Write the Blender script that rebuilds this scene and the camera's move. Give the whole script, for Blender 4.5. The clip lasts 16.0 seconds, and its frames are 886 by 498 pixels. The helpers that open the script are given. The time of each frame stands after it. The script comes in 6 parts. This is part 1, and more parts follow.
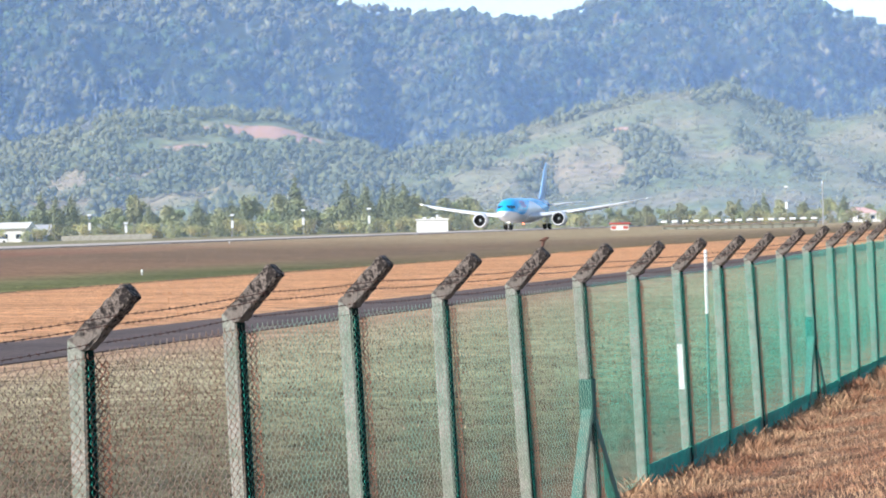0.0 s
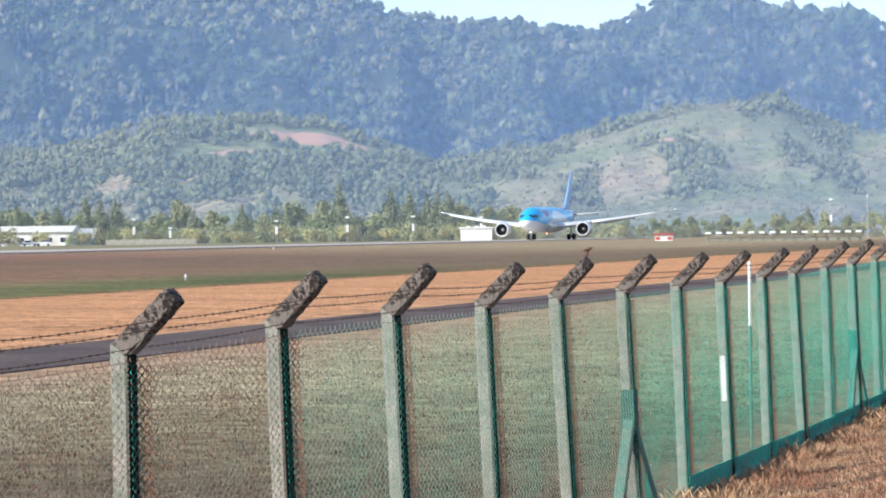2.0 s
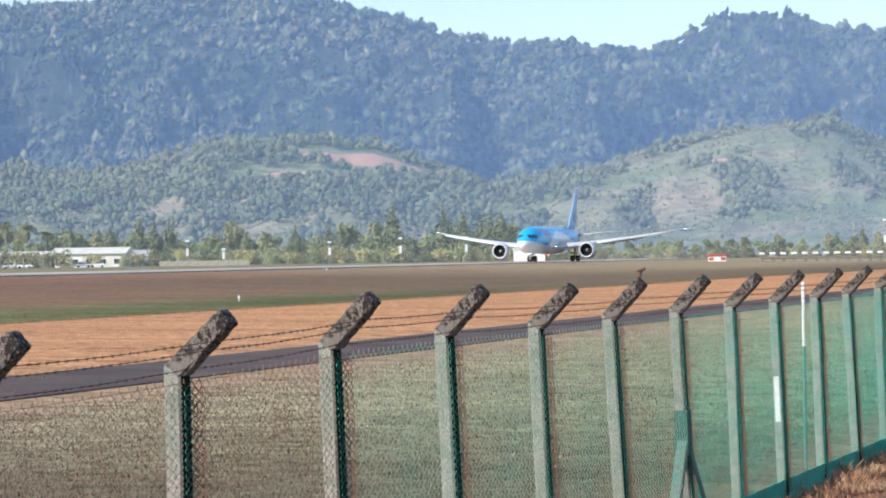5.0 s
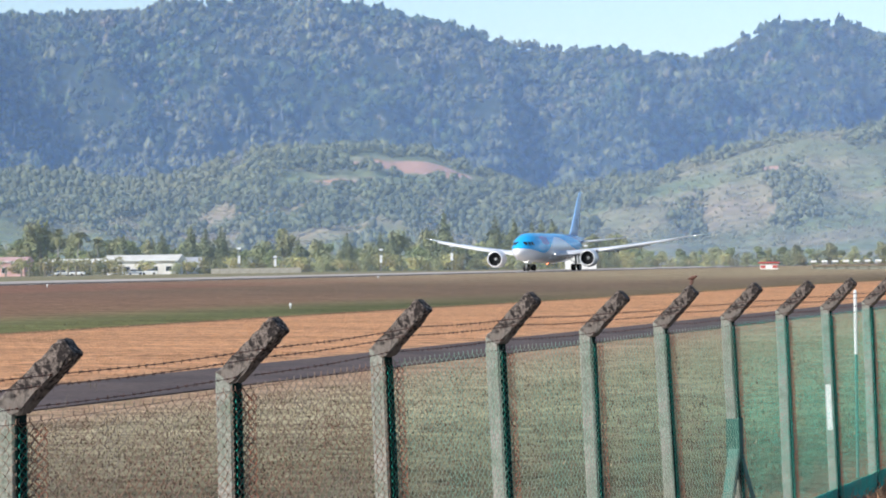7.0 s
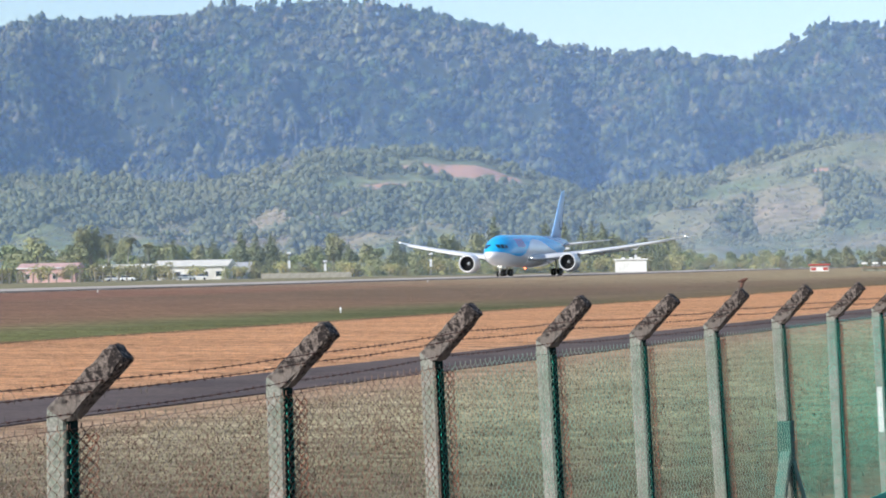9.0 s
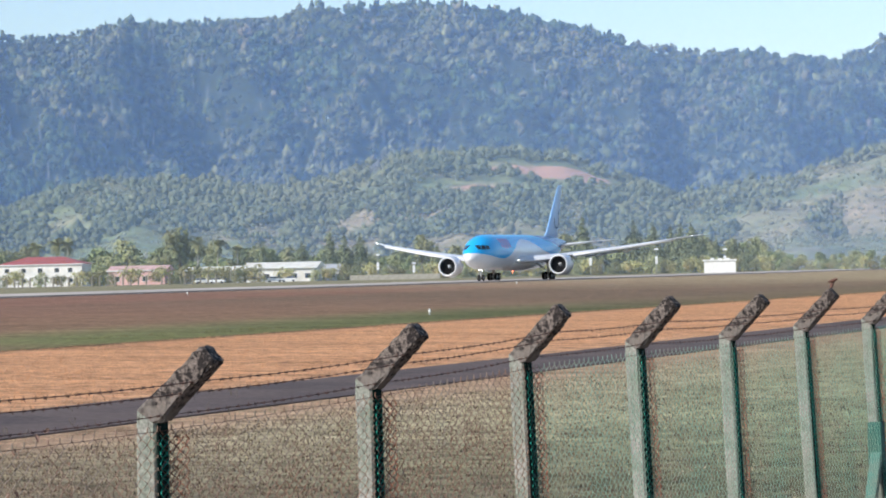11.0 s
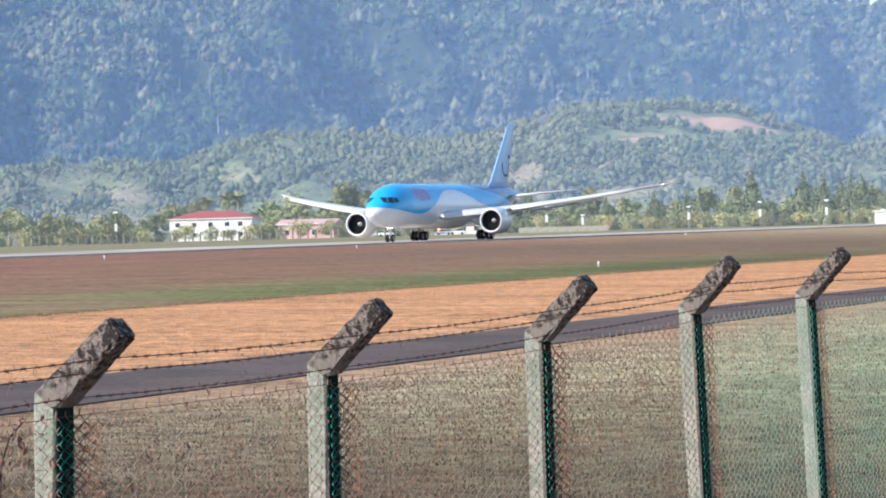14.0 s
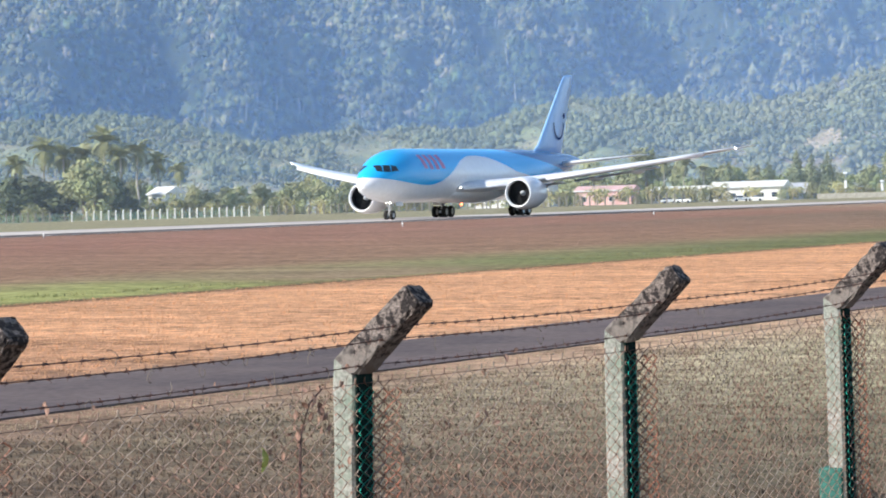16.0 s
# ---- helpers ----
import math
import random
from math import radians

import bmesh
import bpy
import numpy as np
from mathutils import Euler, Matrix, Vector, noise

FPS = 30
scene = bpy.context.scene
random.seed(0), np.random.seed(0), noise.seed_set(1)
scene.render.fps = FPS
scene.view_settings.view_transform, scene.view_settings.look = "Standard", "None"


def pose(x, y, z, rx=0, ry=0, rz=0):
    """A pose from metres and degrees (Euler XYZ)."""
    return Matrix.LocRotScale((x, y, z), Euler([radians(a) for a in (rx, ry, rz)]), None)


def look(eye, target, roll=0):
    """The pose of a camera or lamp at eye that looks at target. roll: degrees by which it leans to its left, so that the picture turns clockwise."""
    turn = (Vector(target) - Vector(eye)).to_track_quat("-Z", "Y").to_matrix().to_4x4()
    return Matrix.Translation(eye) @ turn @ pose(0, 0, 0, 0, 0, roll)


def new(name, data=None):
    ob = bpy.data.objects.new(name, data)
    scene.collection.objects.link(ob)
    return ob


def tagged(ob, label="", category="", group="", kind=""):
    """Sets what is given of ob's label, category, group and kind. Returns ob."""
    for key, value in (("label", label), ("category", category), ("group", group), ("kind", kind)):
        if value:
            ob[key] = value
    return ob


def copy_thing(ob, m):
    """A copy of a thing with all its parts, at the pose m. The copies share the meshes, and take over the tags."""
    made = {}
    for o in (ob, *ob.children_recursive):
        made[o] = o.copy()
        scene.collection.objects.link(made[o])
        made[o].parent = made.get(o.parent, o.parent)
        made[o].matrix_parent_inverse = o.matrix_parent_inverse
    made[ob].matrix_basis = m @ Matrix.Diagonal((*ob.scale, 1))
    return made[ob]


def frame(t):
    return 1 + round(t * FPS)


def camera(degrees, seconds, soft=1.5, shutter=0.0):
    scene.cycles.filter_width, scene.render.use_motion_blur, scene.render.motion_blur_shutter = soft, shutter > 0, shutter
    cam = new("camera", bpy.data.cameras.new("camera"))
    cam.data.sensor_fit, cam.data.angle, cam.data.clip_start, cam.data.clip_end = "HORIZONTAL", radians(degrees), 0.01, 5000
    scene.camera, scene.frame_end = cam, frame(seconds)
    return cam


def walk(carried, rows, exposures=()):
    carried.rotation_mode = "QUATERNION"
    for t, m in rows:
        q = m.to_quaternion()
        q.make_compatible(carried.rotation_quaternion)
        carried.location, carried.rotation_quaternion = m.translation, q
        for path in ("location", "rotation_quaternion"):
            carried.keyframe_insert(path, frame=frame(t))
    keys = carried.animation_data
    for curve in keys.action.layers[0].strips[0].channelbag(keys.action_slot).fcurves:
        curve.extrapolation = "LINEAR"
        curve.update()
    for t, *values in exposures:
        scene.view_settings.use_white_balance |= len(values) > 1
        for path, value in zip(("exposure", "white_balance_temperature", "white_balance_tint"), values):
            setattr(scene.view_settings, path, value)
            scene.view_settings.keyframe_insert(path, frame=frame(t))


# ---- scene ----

# ---- the camera: hand-held on a grass bank, panning with the airliner ----
EYE = 3.1
cam = camera(15.66, 16.0, soft=1.9)
TURNS = [
    (0.0, 0.000, -0.426, 1.445), (0.5, 0.113, -0.407, 1.143), (1.0, 0.241, -0.418, 0.697), (1.5, 0.479, -0.344, 0.657),
    (2.0, 0.781, -0.262, 0.745), (2.5, 1.066, -0.163, 0.018), (3.0, 1.280, -0.130, 0.474), (3.5, 1.364, -0.122, 0.410),
    (4.0, 1.450, -0.037, 0.714), (6.5, 2.245, 0.243, 0.670), (7.0, 2.639, 0.271, 0.782), (7.5, 2.982, 0.282, 0.907),
    (8.0, 3.232, 0.289, 1.011), (10.5, 4.477, 0.455, 1.111), (11.0, 5.105, 0.410, 1.230), (11.5, 5.543, 0.129, 1.425),
    (12.0, 5.938, -0.100, 1.516), (12.5, 6.332, -0.143, 1.575), (13.0, 6.985, -0.000, 1.847), (13.5, 7.772, -0.034, 1.263),
    (14.0, 8.106, -0.365, 1.493), (14.5, 8.993, -0.712, 1.160), (15.0, 10.614, -0.619, 1.124), (15.5, 12.427, -0.612, 1.640),
    (16.0, 13.387, -0.811, 1.668),
]
EXPOSURES = [(0.0, 0.28), (1.6, 0.26), (2.0, 0.13), (2.4, -0.19), (2.8, -0.17), (3.4, -0.04), (4.0, 0.10), (6.4, -0.16), (7.0, -0.08), (8.0, -0.06), (10.5, -0.13), (11.0, -0.07), (11.6, 0.0), (12.0, 0.24), (15.0, 0.27), (16.0, 0.37)]
walk(cam, [(t, pose(0, 0, EYE, 90 + pitch, roll, yaw)) for t, yaw, pitch, roll in TURNS], EXPOSURES)

# ---- light: low sun behind the camera, from the airfield's side ----
SUN_EL, SUN_AZ = 29.0, 227.0
world = bpy.data.worlds.new("world")
scene.world = world
world.use_nodes = True
wn = world.node_tree.nodes
sky = wn.new("ShaderNodeTexSky")
sky.sky_type, sky.sun_disc = "NISHITA", False
sky.sun_elevation, sky.sun_rotation = radians(SUN_EL), radians(SUN_AZ)
sky.air_density, sky.dust_density, sky.ozone_density = 1.0, 0.3, 2.0
world.node_tree.links.new(sky.outputs[0], wn["Background"].inputs[0])
wn["Background"].inputs[1].default_value = 0.16
sun = new("sun", bpy.data.lights.new("sun", "SUN"))
sun.data.energy, sun.data.angle, sun.data.color = 4.8, radians(0.5), (1.0, 0.95, 0.90)
sun_dir = Vector((math.sin(radians(SUN_AZ)) * math.cos(radians(SUN_EL)), math.cos(radians(SUN_AZ)) * math.cos(radians(SUN_EL)), math.sin(radians(SUN_EL))))
sun.matrix_world = look(sun_dir * 60, (0, 0, 0))

# ---- frames of reference ----
RUNWAY_AZ = 13.2          # the runway's course, degrees right of the first view
RUNWAY = pose(0, 0, 0, 0, 0, 90 - RUNWAY_AZ)   # local x along the runway, local y across it, away from the bank
FENCE_AZ = 14.03
FENCE_B = (-2.28, 19.42)
FENCE = pose(FENCE_B[0], FENCE_B[1], 0, 0, 0, 90 - FENCE_AZ)
FENCE_INV = FENCE.inverted()


def rw(a, q, z=0.0):
    return RUNWAY @ Vector((a, q, z))


def polar(az, d, z=0.0):
    return Vector((d * math.sin(radians(az)), d * math.cos(radians(az)), z))


def lerp_table(table, x):
    xs, ys = zip(*table)
    return float(np.interp(x, xs, ys))


def smooth(t):
    t = min(max(t, 0.0), 1.0)
    return t * t * (3 - 2 * t)


# ---- materials ----
def material(name, color, rough=0.8, metal=0.0, vary=0.3, scale=3.0, fine=40.0, bump=0.0, bump_scale=None, second=None, island=False,
             random_obj=False, spread=(0.5, 1.6), coat=0.0, emit=0.0, spec=0.4, stretch=(1, 1, 1), split=(0.42, 0.62)):
    """A surface of one colour with stains at two scales; second: another colour in patches."""
    m = bpy.data.materials.new(name)
    m.use_nodes = True
    nt = m.node_tree
    b = nt.nodes["Principled BSDF"]
    lk = nt.links.new
    b.inputs["Roughness"].default_value = rough
    b.inputs["Metallic"].default_value = metal
    b.inputs["Specular IOR Level"].default_value = spec
    b.inputs["Coat Weight"].default_value = coat
    co = nt.nodes.new("ShaderNodeTexCoord")
    mp = nt.nodes.new("ShaderNodeMapping")
    mp.inputs["Scale"].default_value = stretch
    lk(co.outputs["Object"], mp.inputs[0])
    big = nt.nodes.new("ShaderNodeTexNoise")
    big.inputs["Scale"].default_value, big.inputs["Detail"].default_value = scale, 5
    lk(mp.outputs[0], big.inputs[0])
    small = nt.nodes.new("ShaderNodeTexNoise")
    small.inputs["Scale"].default_value, small.inputs["Detail"].default_value = fine, 3
    lk(mp.outputs[0], small.inputs[0])
    ramp = nt.nodes.new("ShaderNodeValToRGB")
    ramp.color_ramp.elements[0].position, ramp.color_ramp.elements[1].position = split
    lk(big.outputs["Fac"], ramp.inputs[0])
    first = nt.nodes.new("ShaderNodeMix")
    first.data_type = "RGBA"
    other = second or tuple(c * (1 - vary) for c in color)
    first.inputs["A"].default_value, first.inputs["B"].default_value = (*color, 1), (*other, 1)
    lk(ramp.outputs[0], first.inputs["Factor"])
    rng = nt.nodes.new("ShaderNodeMapRange")
    rng.inputs["From Min"].default_value, rng.inputs["From Max"].default_value = 0.3, 0.7
    rng.inputs["To Min"].default_value, rng.inputs["To Max"].default_value = 1 - vary, 1 + vary
    lk(small.outputs["Fac"], rng.inputs[0])
    mul = nt.nodes.new("ShaderNodeVectorMath")
    mul.operation = "SCALE"
    lk(first.outputs["Result"], mul.inputs[0])
    lk(rng.outputs[0], mul.inputs["Scale"])
    out = mul.outputs[0]
    if island or random_obj:
        src = nt.nodes.new("ShaderNodeNewGeometry").outputs["Random Per Island"] if island else nt.nodes.new("ShaderNodeObjectInfo").outputs["Random"]
        r2 = nt.nodes.new("ShaderNodeMapRange")
        r2.inputs["To Min"].default_value, r2.inputs["To Max"].default_value = spread
        lk(src, r2.inputs[0])
        m2 = nt.nodes.new("ShaderNodeVectorMath")
        m2.operation = "SCALE"
        lk(out, m2.inputs[0])
        lk(r2.outputs[0], m2.inputs["Scale"])
        out = m2.outputs[0]
    lk(out, b.inputs["Base Color"])
    if bump:
        bp = nt.nodes.new("ShaderNodeBump")
        bp.inputs["Strength"].default_value, bp.inputs["Distance"].default_value = min(1.0, bump * 4), bump
        if bump_scale:
            bn = nt.nodes.new("ShaderNodeTexNoise")
            bn.inputs["Scale"].default_value, bn.inputs["Detail"].default_value = bump_scale, 4
            lk(mp.outputs[0], bn.inputs[0])
            lk(bn.outputs["Fac"], bp.inputs["Height"])
        else:
            lk(small.outputs["Fac"], bp.inputs["Height"])
        lk(bp.outputs[0], b.inputs["Normal"])
    if emit:
        b.inputs["Emission Color"].default_value = (*color, 1)
        b.inputs["Emission Strength"].default_value = emit
    return m


M = {}
M["concrete"] = material("concrete", (0.315, 0.300, 0.265), 0.9, vary=0.35, scale=7, fine=60, bump=0.005, second=(0.20, 0.235, 0.185), split=(0.38, 0.66))
M["lichen"] = material("lichen", (0.185, 0.15, 0.13), 0.95, vary=0.6, scale=34, fine=130, bump=0.012, second=(0.022, 0.017, 0.016), split=(0.42, 0.56))
# the arm's foot is still bare concrete; the growth thickens towards the tip
nt = M["lichen"].node_tree
b = nt.nodes["Principled BSDF"]
co, sep = nt.nodes.new("ShaderNodeTexCoord"), nt.nodes.new("ShaderNodeSeparateXYZ")
nz, ad = nt.nodes.new("ShaderNodeTexNoise"), nt.nodes.new("ShaderNodeMath")
rg, mx = nt.nodes.new("ShaderNodeMapRange"), nt.nodes.new("ShaderNodeMix")
nz.inputs["Scale"].default_value = 22.0
ad.operation, ad.inputs[1].default_value = "MULTIPLY_ADD", 0.34
rg.inputs["From Min"].default_value, rg.inputs["From Max"].default_value = 0.13, 0.26
mx.data_type = "RGBA"
mx.inputs["A"].default_value = (0.19, 0.165, 0.145, 1)
nt.links.new(co.outputs["Object"], sep.inputs[0])
nt.links.new(co.outputs["Object"], nz.inputs[0])
nt.links.new(nz.outputs["Fac"], ad.inputs[0])
nt.links.new(sep.outputs["Z"], ad.inputs[2])
nt.links.new(ad.outputs[0], rg.inputs[0])
nt.links.new(rg.outputs[0], mx.inputs["Factor"])
nt.links.new(b.inputs["Base Color"].links[0].from_socket, mx.inputs["B"])
nt.links.new(mx.outputs["Result"], b.inputs["Base Color"])
M["mesh_green"] = material("mesh_green", (0.05, 0.62, 0.48), 0.5, vary=0.25, scale=1.2, fine=20, second=(0.10, 0.46, 0.36))
M["wrap_green"] = material("wrap_green", (0.02, 0.46, 0.34), 0.45, vary=0.4, scale=3.0, fine=30, second=(0.03, 0.26, 0.20))
M["mesh_old"] = material("mesh_old", (0.31, 0.25, 0.20), 0.6, vary=0.35, scale=1.5, fine=20, second=(0.30, 0.17, 0.12))
M["mesh_faded"] = material("mesh_faded", (0.24, 0.42, 0.33), 0.6, vary=0.35, scale=0.9, fine=20, second=(0.36, 0.36, 0.27))
M["skirt_green"] = material("skirt_green", (0.03, 0.50, 0.40), 0.7, vary=0.35, scale=3, fine=25, second=(0.06, 0.34, 0.27))
M["mesh_rust"] = material("mesh_rust", (0.46, 0.17, 0.105), 0.8, vary=0.35, scale=6, fine=40, second=(0.36, 0.19, 0.13))
M["barbed"] = material("barbed", (0.16, 0.08, 0.06), 0.7, metal=0.3, vary=0.4, scale=5, fine=60, second=(0.08, 0.05, 0.045))
M["brace_green"] = material("brace_green", (0.08, 0.23, 0.185), 0.8, vary=0.35, scale=4, fine=40, second=(0.14, 0.22, 0.18))
M["collar_green"] = material("collar_green", (0.02, 0.10, 0.08), 0.8, vary=0.4, scale=5, fine=40, second=(0.04, 0.14, 0.11))
# near-black green: the shade on the posts' bank side, put into colour
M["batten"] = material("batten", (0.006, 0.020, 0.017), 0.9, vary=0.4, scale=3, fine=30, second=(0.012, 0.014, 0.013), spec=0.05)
M["dull_post"] = material("dull_post", (0.30, 0.28, 0.24), 0.9, vary=0.2, scale=1, fine=8)
M["wall_panel"] = material("wall_panel", (0.42, 0.40, 0.35), 0.9, vary=0.2, scale=0.8, fine=6, second=(0.33, 0.32, 0.28))
M["white"] = material("white", (0.80, 0.80, 0.78), 0.5, vary=0.08, scale=1.0, fine=8)
M["white_wall"] = material("white_wall", (0.84, 0.82, 0.77), 0.8, vary=0.12, scale=0.3, fine=3, second=(0.66, 0.64, 0.58))
M["cream_wall"] = material("cream_wall", (0.74, 0.68, 0.52), 0.8, vary=0.15, scale=0.3, fine=3, second=(0.6, 0.56, 0.46))
M["pink_wall"] = material("pink_wall", (0.72, 0.46, 0.41), 0.8, vary=0.15, scale=0.4, fine=3, second=(0.62, 0.37, 0.33))
M["red_roof"] = material("red_roof", (0.45, 0.10, 0.09), 0.7, vary=0.2, scale=0.5, fine=6, second=(0.36, 0.09, 0.08))
M["cream_roof"] = material("cream_roof", (0.88, 0.84, 0.74), 0.6, vary=0.12, scale=0.4, fine=5, second=(0.74, 0.70, 0.60))
M["grey_roof"] = material("grey_roof", (0.55, 0.55, 0.55), 0.6, vary=0.15, scale=0.5, fine=6)
M["dark"] = material("dark", (0.02, 0.022, 0.026), 0.4, vary=0.3, scale=2, fine=20)
M["window_glass"] = material("window_glass", (0.03, 0.04, 0.05), 0.08, vary=0.2, scale=2, fine=10, spec=0.6)
M["asphalt_road"] = material("asphalt_road", spec=0.08, color=(0.155, 0.12, 0.11), rough=0.95, vary=0.2, scale=0.25, fine=6, second=(0.115, 0.092, 0.088), bump=0.006, bump_scale=60)
M["asphalt_dark"] = material("asphalt_dark", spec=0.05, color=(0.085, 0.07, 0.066), rough=0.9, vary=0.2, scale=0.05, fine=2, second=(0.15, 0.13, 0.12))
M["runway"] = material("runway", spec=0.05, color=(0.62, 0.55, 0.48), rough=0.95, vary=0.12, scale=0.03, fine=1, second=(0.44, 0.39, 0.35))
M["paint_line"] = material("paint_line", (0.7, 0.68, 0.62), 0.7, vary=0.2, scale=0.5, fine=5)
M["bark"] = material("bark", (0.22, 0.18, 0.14), 0.9, vary=0.3, scale=1, fine=8)
M["leaf_broad"] = material("leaf_broad", (0.26, 0.285, 0.125), 0.7, vary=0.25, scale=0.25, fine=1.2, second=(0.29, 0.28, 0.14), random_obj=True, spread=(0.7, 1.3))
M["leaf_dark"] = material("leaf_dark", (0.22, 0.265, 0.11), 0.7, vary=0.25, scale=0.3, fine=1.2, second=(0.17, 0.20, 0.085), random_obj=True, spread=(0.65, 1.4))
M["leaf_deep"] = material("leaf_deep", (0.115, 0.14, 0.06), 0.7, vary=0.3, scale=0.3, fine=1.2, second=(0.085, 0.095, 0.05), random_obj=True, spread=(0.7, 1.3))
M["leaf_conifer"] = material("leaf_conifer", (0.22, 0.245, 0.125), 0.75, vary=0.25, scale=0.3, fine=1.5, second=(0.11, 0.14, 0.07))
M["leaf_bush"] = material("leaf_bush", (0.33, 0.32, 0.13), 0.75, vary=0.25, scale=0.4, fine=1.5, second=(0.28, 0.23, 0.10), random_obj=True)
M["leaf_palm"] = material("leaf_palm", (0.31, 0.32, 0.15), 0.6, vary=0.25, scale=0.5, fine=2, second=(0.15, 0.15, 0.06))
M["forest"] = material("forest", (0.052, 0.080, 0.030), 0.85, vary=0.75, scale=0.006, fine=0.045, second=(0.14, 0.140, 0.068), island=True, spread=(0.5, 1.5))
M["pale_crown"] = material("pale_crown", (0.24, 0.20, 0.125), 0.85, vary=0.25, scale=0.01, fine=0.1, second=(0.17, 0.19, 0.09), island=True, spread=(0.6, 1.4))
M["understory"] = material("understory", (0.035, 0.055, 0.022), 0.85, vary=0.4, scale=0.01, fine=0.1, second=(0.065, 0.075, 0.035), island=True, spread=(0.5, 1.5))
M["scrub"] = material("scrub", (0.112, 0.130, 0.070), 0.85, vary=0.25, scale=0.008, fine=0.1, second=(0.165, 0.17, 0.095), island=True, spread=(0.6, 1.35))
M["low_scrub"] = material("low_scrub", (0.21, 0.215, 0.12), 0.9, vary=0.25, scale=0.007, fine=0.1, second=(0.30, 0.27, 0.17), island=True, spread=(0.8, 1.2))
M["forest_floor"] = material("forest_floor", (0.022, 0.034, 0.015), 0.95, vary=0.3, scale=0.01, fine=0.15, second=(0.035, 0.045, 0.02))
M["dry_grass"] = material("dry_grass", (0.58, 0.37, 0.22), 0.9, vary=0.3, scale=0.9, fine=8, second=(0.40, 0.19, 0.11), island=True, spread=(0.7, 1.35))
M["dry_leaf"] = material("dry_leaf", (0.25, 0.15, 0.11), 0.8, vary=0.3, scale=10, fine=60, island=True)
M["green_leaf"] = material("green_leaf", (0.42, 0.46, 0.12), 0.5, vary=0.2, scale=10, fine=60)
M["pale_trunk"] = material("pale_trunk", (0.42, 0.39, 0.33), 0.9, vary=0.2, scale=0.2, fine=1)
# the airliner
M["paint_white"] = material("paint_white", (0.78, 0.79, 0.81), 0.25, vary=0.04, scale=0.2, fine=2, coat=0.5)
M["paint_grey"] = material("paint_grey", (0.68, 0.70, 0.73), 0.3, vary=0.06, scale=0.3, fine=3, coat=0.3)
M["paint_blue"] = material("paint_blue", (0.08, 0.33, 0.80), 0.25, vary=0.05, scale=0.2, fine=2, coat=0.5)
M["paint_navy"] = material("paint_navy", (0.02, 0.05, 0.18), 0.7, vary=0.05, scale=0.2, fine=2, spec=0.1)
M["paint_fin"] = material("paint_fin", (0.32, 0.55, 0.88), 0.3, vary=0.05, scale=0.2, fine=2, coat=0.2)
M["paint_red"] = material("paint_red", (0.50, 0.16, 0.30), 0.35, vary=0.05, scale=0.2, fine=2)
M["lip_metal"] = material("lip_metal", (0.85, 0.85, 0.85), 0.35, metal=0.2, vary=0.05, scale=1, fine=5)
M["fan"] = material("fan", (0.05, 0.052, 0.058), 0.4, metal=0.5, vary=0.2, scale=2, fine=10)
M["tyre"] = material("tyre", (0.018, 0.017, 0.017), 0.85, vary=0.2, scale=3, fine=20)
M["strut"] = material("strut", (0.5, 0.5, 0.5), 0.4, metal=0.4, vary=0.1, scale=3, fine=20)
M["lamp_white"] = material("lamp_white", (1.0, 0.96, 0.88), 0.3, emit=14.0, vary=0.0)
M["lamp_red"] = material("lamp_red", (1.0, 0.16, 0.06), 0.3, emit=9.0, vary=0.0)
M["dark_roof"] = material("dark_roof", (0.20, 0.20, 0.22), 0.7, vary=0.2, scale=0.5, fine=6)


